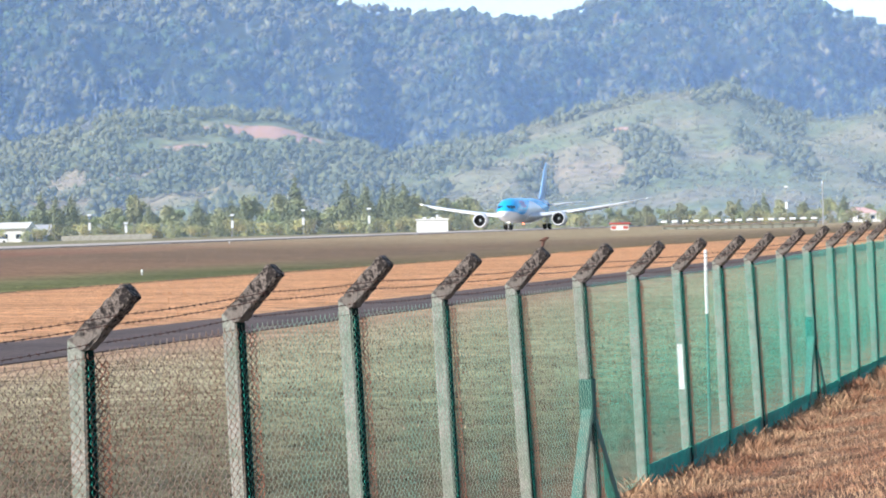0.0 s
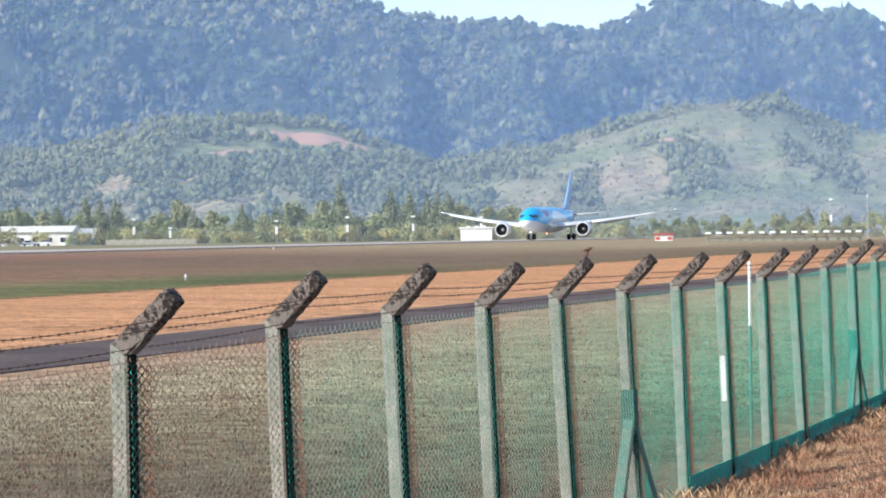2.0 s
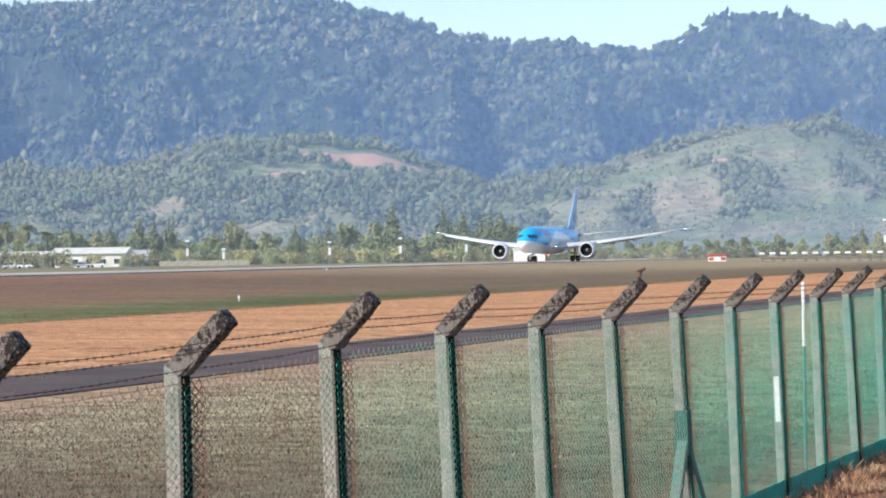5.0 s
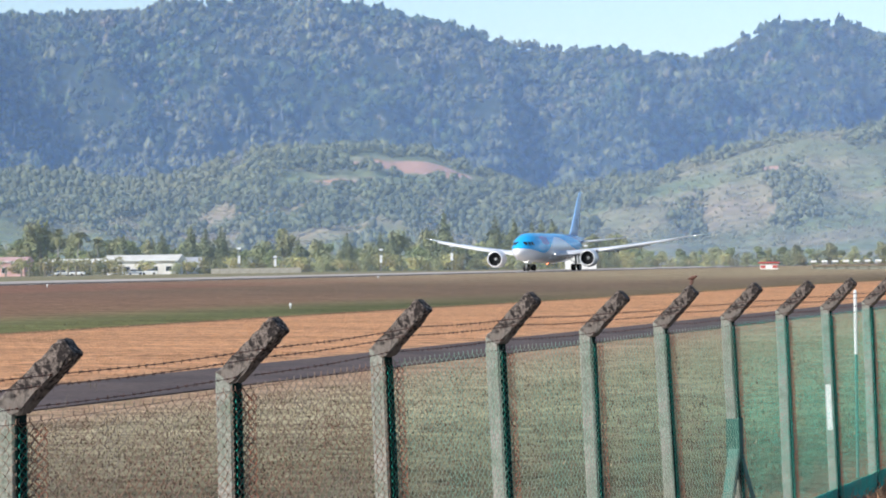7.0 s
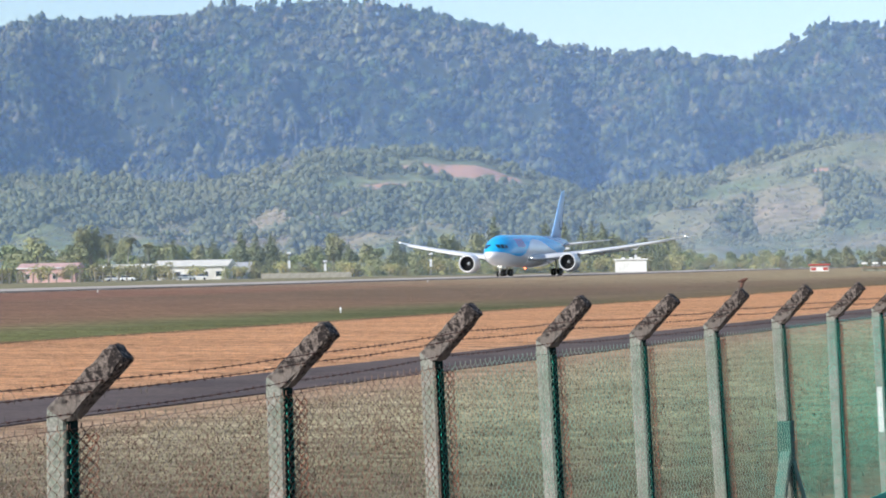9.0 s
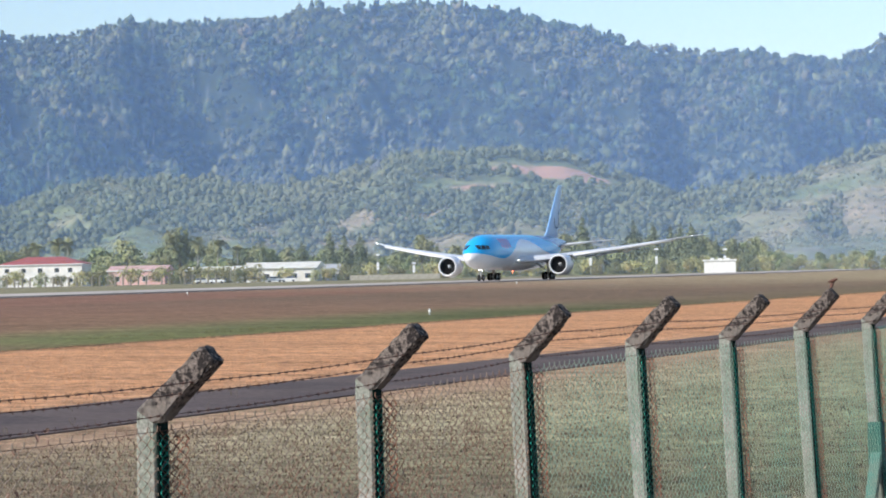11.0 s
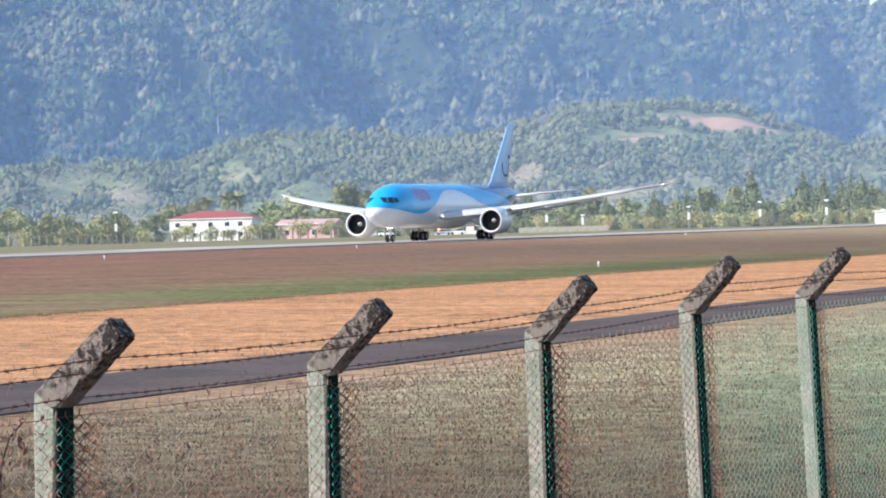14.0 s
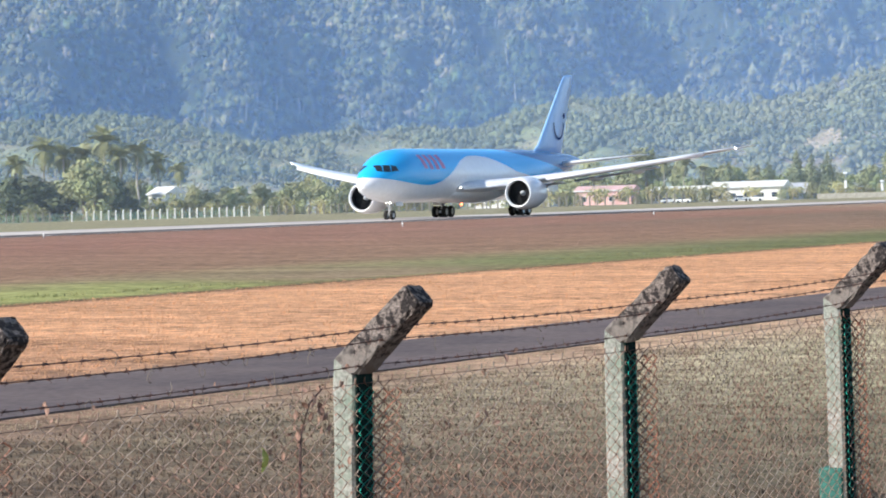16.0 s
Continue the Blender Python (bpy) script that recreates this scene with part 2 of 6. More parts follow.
def zoned(name, stops, waver, rough=0.95, tint=(0.25, 0.25, 0.13)):
    """Ground cover in belts along the airfield: stops of (distance across, colour), with wavering borders and mown streaks."""
    m = bpy.data.materials.new(name)
    m.use_nodes = True
    nt, lk = m.node_tree, m.node_tree.links.new
    b = nt.nodes["Principled BSDF"]
    b.inputs["Roughness"].default_value = rough
    b.inputs["Specular IOR Level"].default_value = 0.1
    co = nt.nodes.new("ShaderNodeTexCoord")
    sep = nt.nodes.new("ShaderNodeSeparateXYZ")
    lk(co.outputs["Object"], sep.inputs[0])
    mp = nt.nodes.new("ShaderNodeMapping")
    mp.inputs["Scale"].default_value = (0.12, 1, 1)
    mp.inputs["Rotation"].default_value = (0, 0, radians(-20))
    lk(co.outputs["Object"], mp.inputs[0])

    def tex(scale, detail, vec):
        n = nt.nodes.new("ShaderNodeTexNoise")
        n.inputs["Scale"].default_value, n.inputs["Detail"].default_value = scale, detail
        lk(vec, n.inputs[0])
        return n.outputs["Fac"]

    def math_node(op, a, bb):
        n = nt.nodes.new("ShaderNodeMath")
        n.operation = op
        for i, v in enumerate((a, bb)):
            if isinstance(v, (int, float)):
                n.inputs[i].default_value = v
            else:
                lk(v, n.inputs[i])
        return n.outputs[0]
    border = tex(0.05, 6, mp.outputs[0])
    q = math_node("ADD", sep.outputs["Y"], math_node("MULTIPLY", math_node("SUBTRACT", border, 0.5), waver))
    fac = math_node("DIVIDE", q, 200.0)
    ramp = nt.nodes.new("ShaderNodeValToRGB")
    cr = ramp.color_ramp
    while len(cr.elements) < len(stops):
        cr.elements.new(0.5)
    for e, (d, c) in zip(cr.elements, stops):
        e.position, e.color = d / 200.0, (*c, 1)
    lk(fac, ramp.inputs[0])
    patch = tex(0.12, 6, mp.outputs[0])
    mid = tex(2.0, 4, co.outputs["Object"])
    fine = tex(9.0, 3, co.outputs["Object"])
    pr = nt.nodes.new("ShaderNodeMapRange")
    pr.inputs["From Min"].default_value, pr.inputs["From Max"].default_value = 0.5, 0.72
    pr.inputs["To Max"].default_value = 0.75
    lk(math_node("MULTIPLY", patch, math_node("LESS_THAN", q, 26.0)), pr.inputs[0])
    mx = nt.nodes.new("ShaderNodeMix")
    mx.data_type = "RGBA"
    lk(pr.outputs[0], mx.inputs["Factor"])
    lk(ramp.outputs[0], mx.inputs["A"])
    mx.inputs["B"].default_value = (*tint, 1)
    # the greener belt changes along the airfield: lush, bare, then dark and fading
    def table(source, span, rows):
        n = nt.nodes.new("ShaderNodeValToRGB")
        while len(n.color_ramp.elements) < len(rows):
            n.color_ramp.elements.new(0.5)
        for e, (d, c) in zip(n.color_ramp.elements, rows):
            e.position, e.color = d / span, (*c, 1)
        lk(math_node("DIVIDE", source, span), n.inputs[0])
        return n.outputs[0]

    def over(fac, under, colour):
        n = nt.nodes.new("ShaderNodeMix")
        n.data_type = "RGBA"
        lk(fac, n.inputs["Factor"])
        lk(under, n.inputs["A"])
        lk(colour, n.inputs["B"])
        return n
    along = math_node("ADD", sep.outputs["X"], math_node("MULTIPLY", math_node("SUBTRACT", border, 0.5), 24.0))
    belt = table(q, 200.0, [(53.7, (0, 0, 0)), (54.7, (1, 1, 1)), (59.0, (0.9, 0.9, 0.9)), (68.0, (0, 0, 0))])
    hue = table(along, 600.0, [(70, (0.31, 0.31, 0.11)), (96, (0.31, 0.31, 0.11)), (102, (0.27, 0.19, 0.115)), (112, (0.26, 0.19, 0.11)), (121, (0.19, 0.195, 0.08)), (190, (0.12, 0.125, 0.055)), (240, (0.21, 0.15, 0.09))])
    mx = over(belt, mx.outputs["Result"], hue)
    # burnt brown ground, then tan grass, towards the runway's far end
    far = table(along, 600.0, [(185, (0, 0, 0)), (265, (0.8, 0.8, 0.8))])
    dark_belt = table(q, 200.0, [(56, (0, 0, 0)), (64, (1, 1, 1)), (104, (1, 1, 1)), (116, (0, 0, 0))])
    farther = table(along, 600.0, [(310, (0, 0, 0)), (470, (0.9, 0.9, 0.9))])
    tan_belt = table(q, 200.0, [(62, (0, 0, 0)), (84, (1, 1, 1)), (138, (1, 1, 1)), (140, (0, 0, 0))])
    burnt, tan = nt.nodes.new("ShaderNodeRGB"), nt.nodes.new("ShaderNodeRGB")
    burnt.outputs[0].default_value, tan.outputs[0].default_value = (0.21, 0.15, 0.10, 1), (0.42, 0.33, 0.20, 1)
    mx = over(math_node("MULTIPLY", far, dark_belt), mx.outputs["Result"], burnt.outputs[0])
    mx = over(math_node("MULTIPLY", farther, tan_belt), mx.outputs["Result"], tan.outputs[0])
    # sparse, trodden, earthy grass along the nearest stretch
    near = nt.nodes.new("ShaderNodeMapRange")
    near.inputs["From Min"].default_value, near.inputs["From Max"].default_value = 60.0, 29.0
    near.inputs["To Max"].default_value = 0.84
    lk(math_node("ADD", sep.outputs["X"], math_node("MULTIPLY", math_node("SUBTRACT", border, 0.5), 30.0)), near.inputs[0])
    earth = nt.nodes.new("ShaderNodeMix")
    earth.data_type = "RGBA"
    lk(near.outputs[0], earth.inputs["Factor"])
    lk(mx.outputs["Result"], earth.inputs["A"])
    earth.inputs["B"].default_value = (0.102, 0.060, 0.045, 1)
    mx = earth
    k = math_node("ADD", math_node("MULTIPLY", math_node("SUBTRACT", mid, 0.5), 2.0), math_node("MULTIPLY", math_node("SUBTRACT", fine, 0.5), 1.2))
    # mown swaths, running across the line of sight
    mq = nt.nodes.new("ShaderNodeMapping")
    mq.inputs["Rotation"].default_value = (0, 0, radians(-14))
    mq.inputs["Scale"].default_value = (0.55, 0.12, 1)
    lk(co.outputs["Object"], mq.inputs[0])
    swath = tex(1.0, 4, mq.outputs[0])
    k = math_node("ADD", k, math_node("MULTIPLY", math_node("SUBTRACT", swath, 0.5), 1.2))
    k = math_node("ADD", k, 1.0)
    sc = nt.nodes.new("ShaderNodeVectorMath")
    sc.operation = "SCALE"
    lk(mx.outputs["Result"], sc.inputs[0])
    lk(k, sc.inputs["Scale"])
    lk(sc.outputs[0], b.inputs["Base Color"])
    bp = nt.nodes.new("ShaderNodeBump")
    bp.inputs["Strength"].default_value, bp.inputs["Distance"].default_value = 0.6, 0.12
    lk(math_node("ADD", mid, fine), bp.inputs["Height"])
    lk(bp.outputs[0], b.inputs["Normal"])
    return m


M["pale_grass"] = material("pale_grass", (0.37, 0.295, 0.19), 0.9, vary=0.25, scale=0.3, fine=3, second=(0.27, 0.245, 0.145), island=True, spread=(0.55, 1.45))
M["mown_grass"] = material("mown_grass", (0.138, 0.087, 0.062), 0.9, vary=0.25, scale=0.3, fine=3, second=(0.108, 0.078, 0.052), island=True, spread=(0.55, 1.45))
M["orange_grass"] = material("orange_grass", (0.63, 0.335, 0.175), 0.9, vary=0.12, scale=0.2, fine=3, second=(0.58, 0.305, 0.155), island=True, spread=(0.88, 1.12))
M["brown_grass"] = material("brown_grass", (0.31, 0.185, 0.13), 0.9, vary=0.15, scale=0.1, fine=2, second=(0.27, 0.17, 0.11), island=True, spread=(0.85, 1.15))
M["green_grass"] = material("green_grass", (0.22, 0.25, 0.085), 0.9, vary=0.2, scale=0.1, fine=2, second=(0.25, 0.22, 0.11), island=True, spread=(0.8, 1.2))
M["dull_grass"] = material("dull_grass", (0.15, 0.155, 0.065), 0.9, vary=0.2, scale=0.1, fine=2, second=(0.18, 0.155, 0.08), island=True, spread=(0.8, 1.2))
# the dark stop at 53.1 paints the shadow of the green belt's step
M["ground"] = zoned("ground", [
    (0, (0.47, 0.29, 0.17)), (6.2, (0.44, 0.25, 0.14)), (7.6, (0.17, 0.27, 0.14)), (13.0, (0.34, 0.345, 0.195)), (22.0, (0.50, 0.41, 0.255)), (25.0, (0.46, 0.30, 0.19)),
    (33, (0.63, 0.332, 0.172)), (52.0, (0.59, 0.31, 0.16)), (53.1, (0.15, 0.09, 0.055)), (54.4, (0.25, 0.245, 0.09)), (59, (0.30, 0.26, 0.13)),
    (70, (0.28, 0.17, 0.105)), (110, (0.31, 0.165, 0.115)), (138, (0.29, 0.165, 0.115)), (180, (0.30, 0.27, 0.165))], 5.0)


def hill_material(name, soil):
    """Open slopes: scrub and dry grass, with patches of bare red earth at the places given."""
    m = material(name, (0.20, 0.235, 0.105), 0.95, vary=0.4, scale=0.007, fine=0.09, second=(0.38, 0.295, 0.19), split=(0.40, 0.66), bump=1.5, bump_scale=0.07)
    nt, lk = m.node_tree, m.node_tree.links.new
    b = nt.nodes["Principled BSDF"]
    last = b.inputs["Base Color"].links[0].from_socket
    co = nt.nodes.new("ShaderNodeTexCoord")
    nz = nt.nodes.new("ShaderNodeTexNoise")
    nz.inputs["Scale"].default_value, nz.inputs["Detail"].default_value = 0.05, 5
    lk(co.outputs["Object"], nz.inputs[0])
    for (x, y, z), r in soil:
        d = nt.nodes.new("ShaderNodeVectorMath")
        d.operation = "DISTANCE"
        lk(co.outputs["Object"], d.inputs[0])
        d.inputs[1].default_value = (x, y, z)
        ad = nt.nodes.new("ShaderNodeMath")
        ad.operation = "MULTIPLY_ADD"
        lk(nz.outputs["Fac"], ad.inputs[0])
        ad.inputs[1].default_value = r * 1.6
        lk(d.outputs["Value"], ad.inputs[2])
        rg = nt.nodes.new("ShaderNodeMapRange")
        rg.inputs["From Min"].default_value, rg.inputs["From Max"].default_value = r * 1.85, r * 1.6
        lk(ad.outputs[0], rg.inputs[0])
        mx = nt.nodes.new("ShaderNodeMix")
        mx.data_type = "RGBA"
        lk(rg.outputs[0], mx.inputs["Factor"])
        lk(last, mx.inputs["A"])
        mx.inputs["B"].default_value = (0.62, 0.34, 0.23, 1)
        last = mx.outputs["Result"]
    lk(last, b.inputs["Base Color"])
    return m


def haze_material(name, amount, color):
    """Tinted sheet standing in for haze before the hills: lets most light through and scatters some."""
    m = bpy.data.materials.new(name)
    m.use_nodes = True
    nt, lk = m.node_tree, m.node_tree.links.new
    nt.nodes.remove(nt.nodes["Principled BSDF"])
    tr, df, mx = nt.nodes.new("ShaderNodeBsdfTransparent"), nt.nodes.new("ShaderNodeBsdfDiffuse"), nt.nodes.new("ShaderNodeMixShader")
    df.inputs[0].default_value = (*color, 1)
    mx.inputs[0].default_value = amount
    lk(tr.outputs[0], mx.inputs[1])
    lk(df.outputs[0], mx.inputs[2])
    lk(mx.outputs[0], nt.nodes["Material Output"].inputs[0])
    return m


# ---- mesh helpers ----
def mesh_of(name, bm, mat, smooth_faces=False):
    me = bpy.data.meshes.new(name)
    bmesh.ops.recalc_face_normals(bm, faces=bm.faces[:])
    bm.to_mesh(me)
    bm.free()
    me.materials.append(mat)
    if smooth_faces:
        me.polygons.foreach_set("use_smooth", [True] * len(me.polygons))
    return me


def part(name, bm, mat, parent=None, label="", m=None, smooth_faces=False):
    ob = new(name, bm if isinstance(bm, bpy.types.Mesh) else mesh_of(name, bm, mat, smooth_faces))
    ob.parent = parent
    if m is not None:
        ob.matrix_basis = m
    if label:
        ob["label"] = label
    return ob


def np_mesh(name, verts, faces, mat, smooth_faces=False):
    """A mesh from arrays of corners and of triangles or quads."""
    verts, faces = np.asarray(verts, np.float32), np.asarray(faces, np.int32)
    me = bpy.data.meshes.new(name)
    n, k = faces.shape
    me.vertices.add(len(verts))
    me.vertices.foreach_set("co", verts.ravel())
    me.loops.add(n * k)
    me.loops.foreach_set("vertex_index", faces.ravel())
    me.polygons.add(n)
    me.polygons.foreach_set("loop_start", np.arange(0, n * k, k, dtype=np.int32))
    if smooth_faces:
        me.polygons.foreach_set("use_smooth", np.ones(n, bool))
    me.update(calc_edges=True)
    me.materials.append(mat)
    return me


def box(bm, x0, x1, y0, y1, z0, z1, m=None):
    vs = [bm.verts.new((x, y, z)) for z in (z0, z1) for x, y in ((x0, y0), (x1, y0), (x1, y1), (x0, y1))]
    for f in ((3, 2, 1, 0), (4, 5, 6, 7), (0, 1, 5, 4), (1, 2, 6, 5), (2, 3, 7, 6), (3, 0, 4, 7)):
        bm.faces.new([vs[i] for i in f])
    if m is not None:
        bmesh.ops.transform(bm, matrix=m, verts=vs)
    return vs


def bevelled(bm, width=0.01, segments=1):
    bmesh.ops.bevel(bm, geom=bm.edges[:], offset=width, segments=segments, affect="EDGES")
    return bm


def tube(bm, points, radii, sides=6, cap=True):
    rings = []
    for i, p in enumerate(points):
        p = Vector(p)
        a, b = Vector(points[max(i - 1, 0)]), Vector(points[min(i + 1, len(points) - 1)])
        d = (b - a).normalized()
        s = d.cross(Vector((0, 0, 1)) if abs(d.z) < 0.9 else Vector((1, 0, 0))).normalized()
        u = d.cross(s)
        r = radii[i] if isinstance(radii, (list, tuple)) else radii
        rings.append([bm.verts.new(p + r * (math.cos(t) * s + math.sin(t) * u)) for t in (2 * math.pi * j / sides for j in range(sides))])
    for r0, r1 in zip(rings, rings[1:]):
        for j in range(sides):
            bm.faces.new((r0[j], r0[(j + 1) % sides], r1[(j + 1) % sides], r1[j]))
    if cap:
        bm.faces.new(rings[0][::-1])
        bm.faces.new(rings[-1])
    return bm


def empty(name, m):
    ob = new(name)
    ob.matrix_basis = m
    ob.empty_display_size = 0.3
    return ob


# ---- the ground: one sheet, in the runway's frame ----
def fence_offset(a, q):
    """Distance from the fence towards the bank."""
    p = FENCE_INV @ rw(a, q)
    return -p.y, p.x


def ground_z(a, q):
    w, along = fence_offset(a, q)
    rise = 0.12 * smooth((along - 24) / 22)
    if w > 0:
        k = noise.noise(Vector((a * 0.35, q * 0.35, 0))) * 0.08
        z = rise + 1.45 * smooth((w - 0.55) / 8.2) * (0.92 + 0.4 * smooth((along - 10) / 50)) + k * min(1, w)
        return z if w < 40 else 1.5 + 0.01 * (w - 40)
    if q < 136:
        return rise * max(0, 1 + w / 20) + 1.45 * max(0.0, (q - 6.5) / 129.5)
    return 1.45 - 0.25 * smooth((q - 190) / 400)


def build_ground():
    qs = sorted(set([-3000, -1200, -400, -120, -60, -40] + [x * 1.0 for x in range(-30, 0, 3)] + [x * 0.4 for x in range(0, 24)] + [10 + 4 * i for i in range(34)] + [150, 170, 190, 230, 300, 400, 600, 900, 1300, 2000, 3200, 4700]))
    al = sorted(set([-4500, -2500, -1200, -600, -300, -150, -60] + [x * 1.5 for x in range(-20, 50)] + [80 + 10 * i for i in range(40)] + [520, 600, 750, 900, 1200, 1600, 2300, 3200, 4600]))
    verts = [(a, q, ground_z(a, q)) for a in al for q in qs]
    n = len(qs)
    faces = [(i * n + j, (i + 1) * n + j, (i + 1) * n + j + 1, i * n + j + 1) for i in range(len(al) - 1) for j in range(n - 1)]
    g = new("ground", np_mesh("ground", verts, faces, M["ground"], True))
    g.matrix_basis = RUNWAY
    tagged(g, "mown dry airfield grass with belts of orange earth", "ground", kind="structure")


def strip(name, q0, q1, a0, a1, mat, lift, label, category):
    bm = bmesh.new()
    steps = [a0 + (a1 - a0) * i / 40 for i in range(41)]
    lo = [bm.verts.new((a, q0, ground_z(max(a, 60), q0) + lift)) for a in steps]
    hi = [bm.verts.new((a, q1, ground_z(max(a, 60), q1) + lift)) for a in steps]
    for i in range(40):
        bm.faces.new((lo[i], lo[i + 1], hi[i + 1], hi[i]))
    ex = bmesh.ops.extrude_face_region(bm, geom=bm.faces[:])
    bmesh.ops.translate(bm, vec=(0, 0, -0.25), verts=[v for v in ex["geom"] if isinstance(v, bmesh.types.BMVert)])
    ob = part(name, bm, mat)
    ob.matrix_basis = RUNWAY
    tagged(ob, label, category, kind="structure")


build_ground()
strip("perimeter_road", 26.0, 30.6, -40, 700, M["asphalt_road"], 0.03, "narrow dark asphalt perimeter road", "road")
strip("runway_shoulder", 139.5, 153.0, -900, 2600, M["asphalt_dark"], 0.03, "dark asphalt shoulder beside the runway", "runway")
strip("runway", 153.0, 184.5, -900, 2600, M["runway"], 0.034, "pale worn asphalt runway", "runway")
strip("trim_line", 140.4, 141.3, -900, 2600, M["paint_line"], 0.036, "pale painted edge line along the runway shoulder", "marking")

# ---- hills ----
RIDGE = [(-40, 4.0), (-26, 4.5), (-20, 4.75), (-14.7, 4.41), (-12.9, 4.36), (-12.1, 4.30), (-10.9, 4.44), (-9.9, 4.50), (-8.6, 4.55), (-7.9, 4.59), (-7.0, 4.72),
         (-6.4, 4.83), (-5.4, 4.82), (-4.85, 4.70), (-4.0, 4.59), (-2.8, 4.35), (-1.9, 4.14), (-1.4, 3.96), (0.0, 3.81), (1.43, 3.55), (1.9, 3.62), (2.6, 3.86),
         (3.14, 4.20), (4.6, 4.18), (5.25, 3.95), (6.1, 3.79), (6.7, 3.69), (7.3, 3.57), (7.9, 3.32), (14, 2.8), (26, 2.4)]
FOOT = [(-40, 1.5), (-21.2, 1.67), (-19.4, 1.78), (-18.2, 1.59), (-16.4, 1.14), (-15, 1.41), (-12.9, 1.3), (-11.1, 1.87), (-9.6, 1.8), (-8.1, 1.6), (-6.9, 1.77),
        (-5.9, 2.08), (-3.9, 2.22), (-2.9, 2.12), (-1.5, 1.55), (-0.96, 1.3), (0.55, 1.54), (2.06, 1.87), (3.06, 2.1), (4.06, 2.33), (5.2, 2.4), (6.4, 1.85), (7.9, 1.88), (26, 1.6)]
FAR_D, FOOT_D = 4000.0, 2450.0


def mountain_z(az, d):
    top = EYE + FAR_D * math.tan(radians(lerp_table(RIDGE, az))) - 8
    t = (d - 2600) / (FAR_D - 2600)
    if t > 1:
        return top - (t - 1) * 250
    s = noise.fractal(Vector((az * 0.55 + 5, d * 0.0011, 3.1)), 1.0, 2.1, 4)
    warp = noise.noise(Vector((az * 0.35, d * 0.0018, 2.2))) * 1.3
    g = abs(noise.noise(Vector((az * 0.62 + d * 0.0011 + warp, d * 0.0011 - az * 0.12, 7.7))))
    shape = 0.75 * max(t, 0) ** 0.85 + 0.25 * smooth(t)
    under = EYE + d * math.tan(radians(lerp_table(RIDGE, az))) - 9
    return min(under, 10 + (top - 10) * shape + (s * 85 - g * 105 + 20) * 4 * max(t, 0) * (1 - max(t, 0)))


def foot_z(az, d):
    top = EYE + FOOT_D * math.tan(radians(lerp_table(FOOT, az))) - 8
    t = (d - 1350) / (FOOT_D - 1350)
    s = noise.fractal(Vector((az * 0.5, d * 0.002, 9.0)), 1.0, 2.0, 4)
    if t > 1:
        return max(top * (1 - 0.9 * ((d - FOOT_D) / 450) ** 2) + s * 4, -5)
    t = max(t, 0)
    return 0.6 + (top - 0.6) * (0.25 * t + 0.75 * smooth(t ** 1.3)) + s * 22 * 4 * t * (1 - t) * 0.6


def hill(name, func, az0, az1, azn, ds, mat, label):
    azs = np.linspace(az0, az1, azn)
    verts = [(*polar(az, d)[:2], func(az, d)) for az in azs for d in ds]
    n = len(ds)
    faces = [(i * n + j, i * n + j + 1, (i + 1) * n + j + 1, (i + 1) * n + j) for i in range(azn - 1) for j in range(n - 1)]
    ob = new(name, np_mesh(name, verts, faces, mat, True))
    return tagged(ob, label, "hill", kind="structure")


SOIL = []
for az, el, _, r in ((-4.1, 1.44, 2180, 34), (-3.7, 1.46, 2190, 38), (-3.2, 1.72, 2390, 42), (-2.75, 1.74, 2380, 30), (-1.4, 1.55, 2400, 9), (-0.8, 1.65, 2400, 8), (3.2, 1.62, 2250, 9)):
    d = next(x for x in range(1400, 2460, 4) if foot_z(az, x) > EYE + x * math.tan(radians(el)) or x > 2440)
    SOIL.append((tuple(polar(az, d, foot_z(az, d))), r))
M["open_slope"] = hill_material("open_slope", SOIL)
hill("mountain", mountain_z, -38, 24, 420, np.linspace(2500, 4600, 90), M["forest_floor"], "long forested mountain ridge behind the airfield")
hill("foothill", foot_z, -38, 24, 420, np.linspace(1340, 2900, 80), M["open_slope"], "low scrub-covered foothills with bare red earth")

CLUMP_BM = bmesh.new()
for c in ((1, 0, 0), (0, 1, 0), (-1, 0, 0), (0, -1, 0), (0, 0, 1), (0, 0, -1)):
    CLUMP_BM.verts.new(c)
bmesh.ops.convex_hull(CLUMP_BM, input=CLUMP_BM.verts[:])
CLUMP_V = np.array([v.co[:] for v in CLUMP_BM.verts], np.float32)
CLUMP_F = np.array([[v.index for v in f.verts] for f in CLUMP_BM.faces], np.int32)
CLUMP_BM.free()


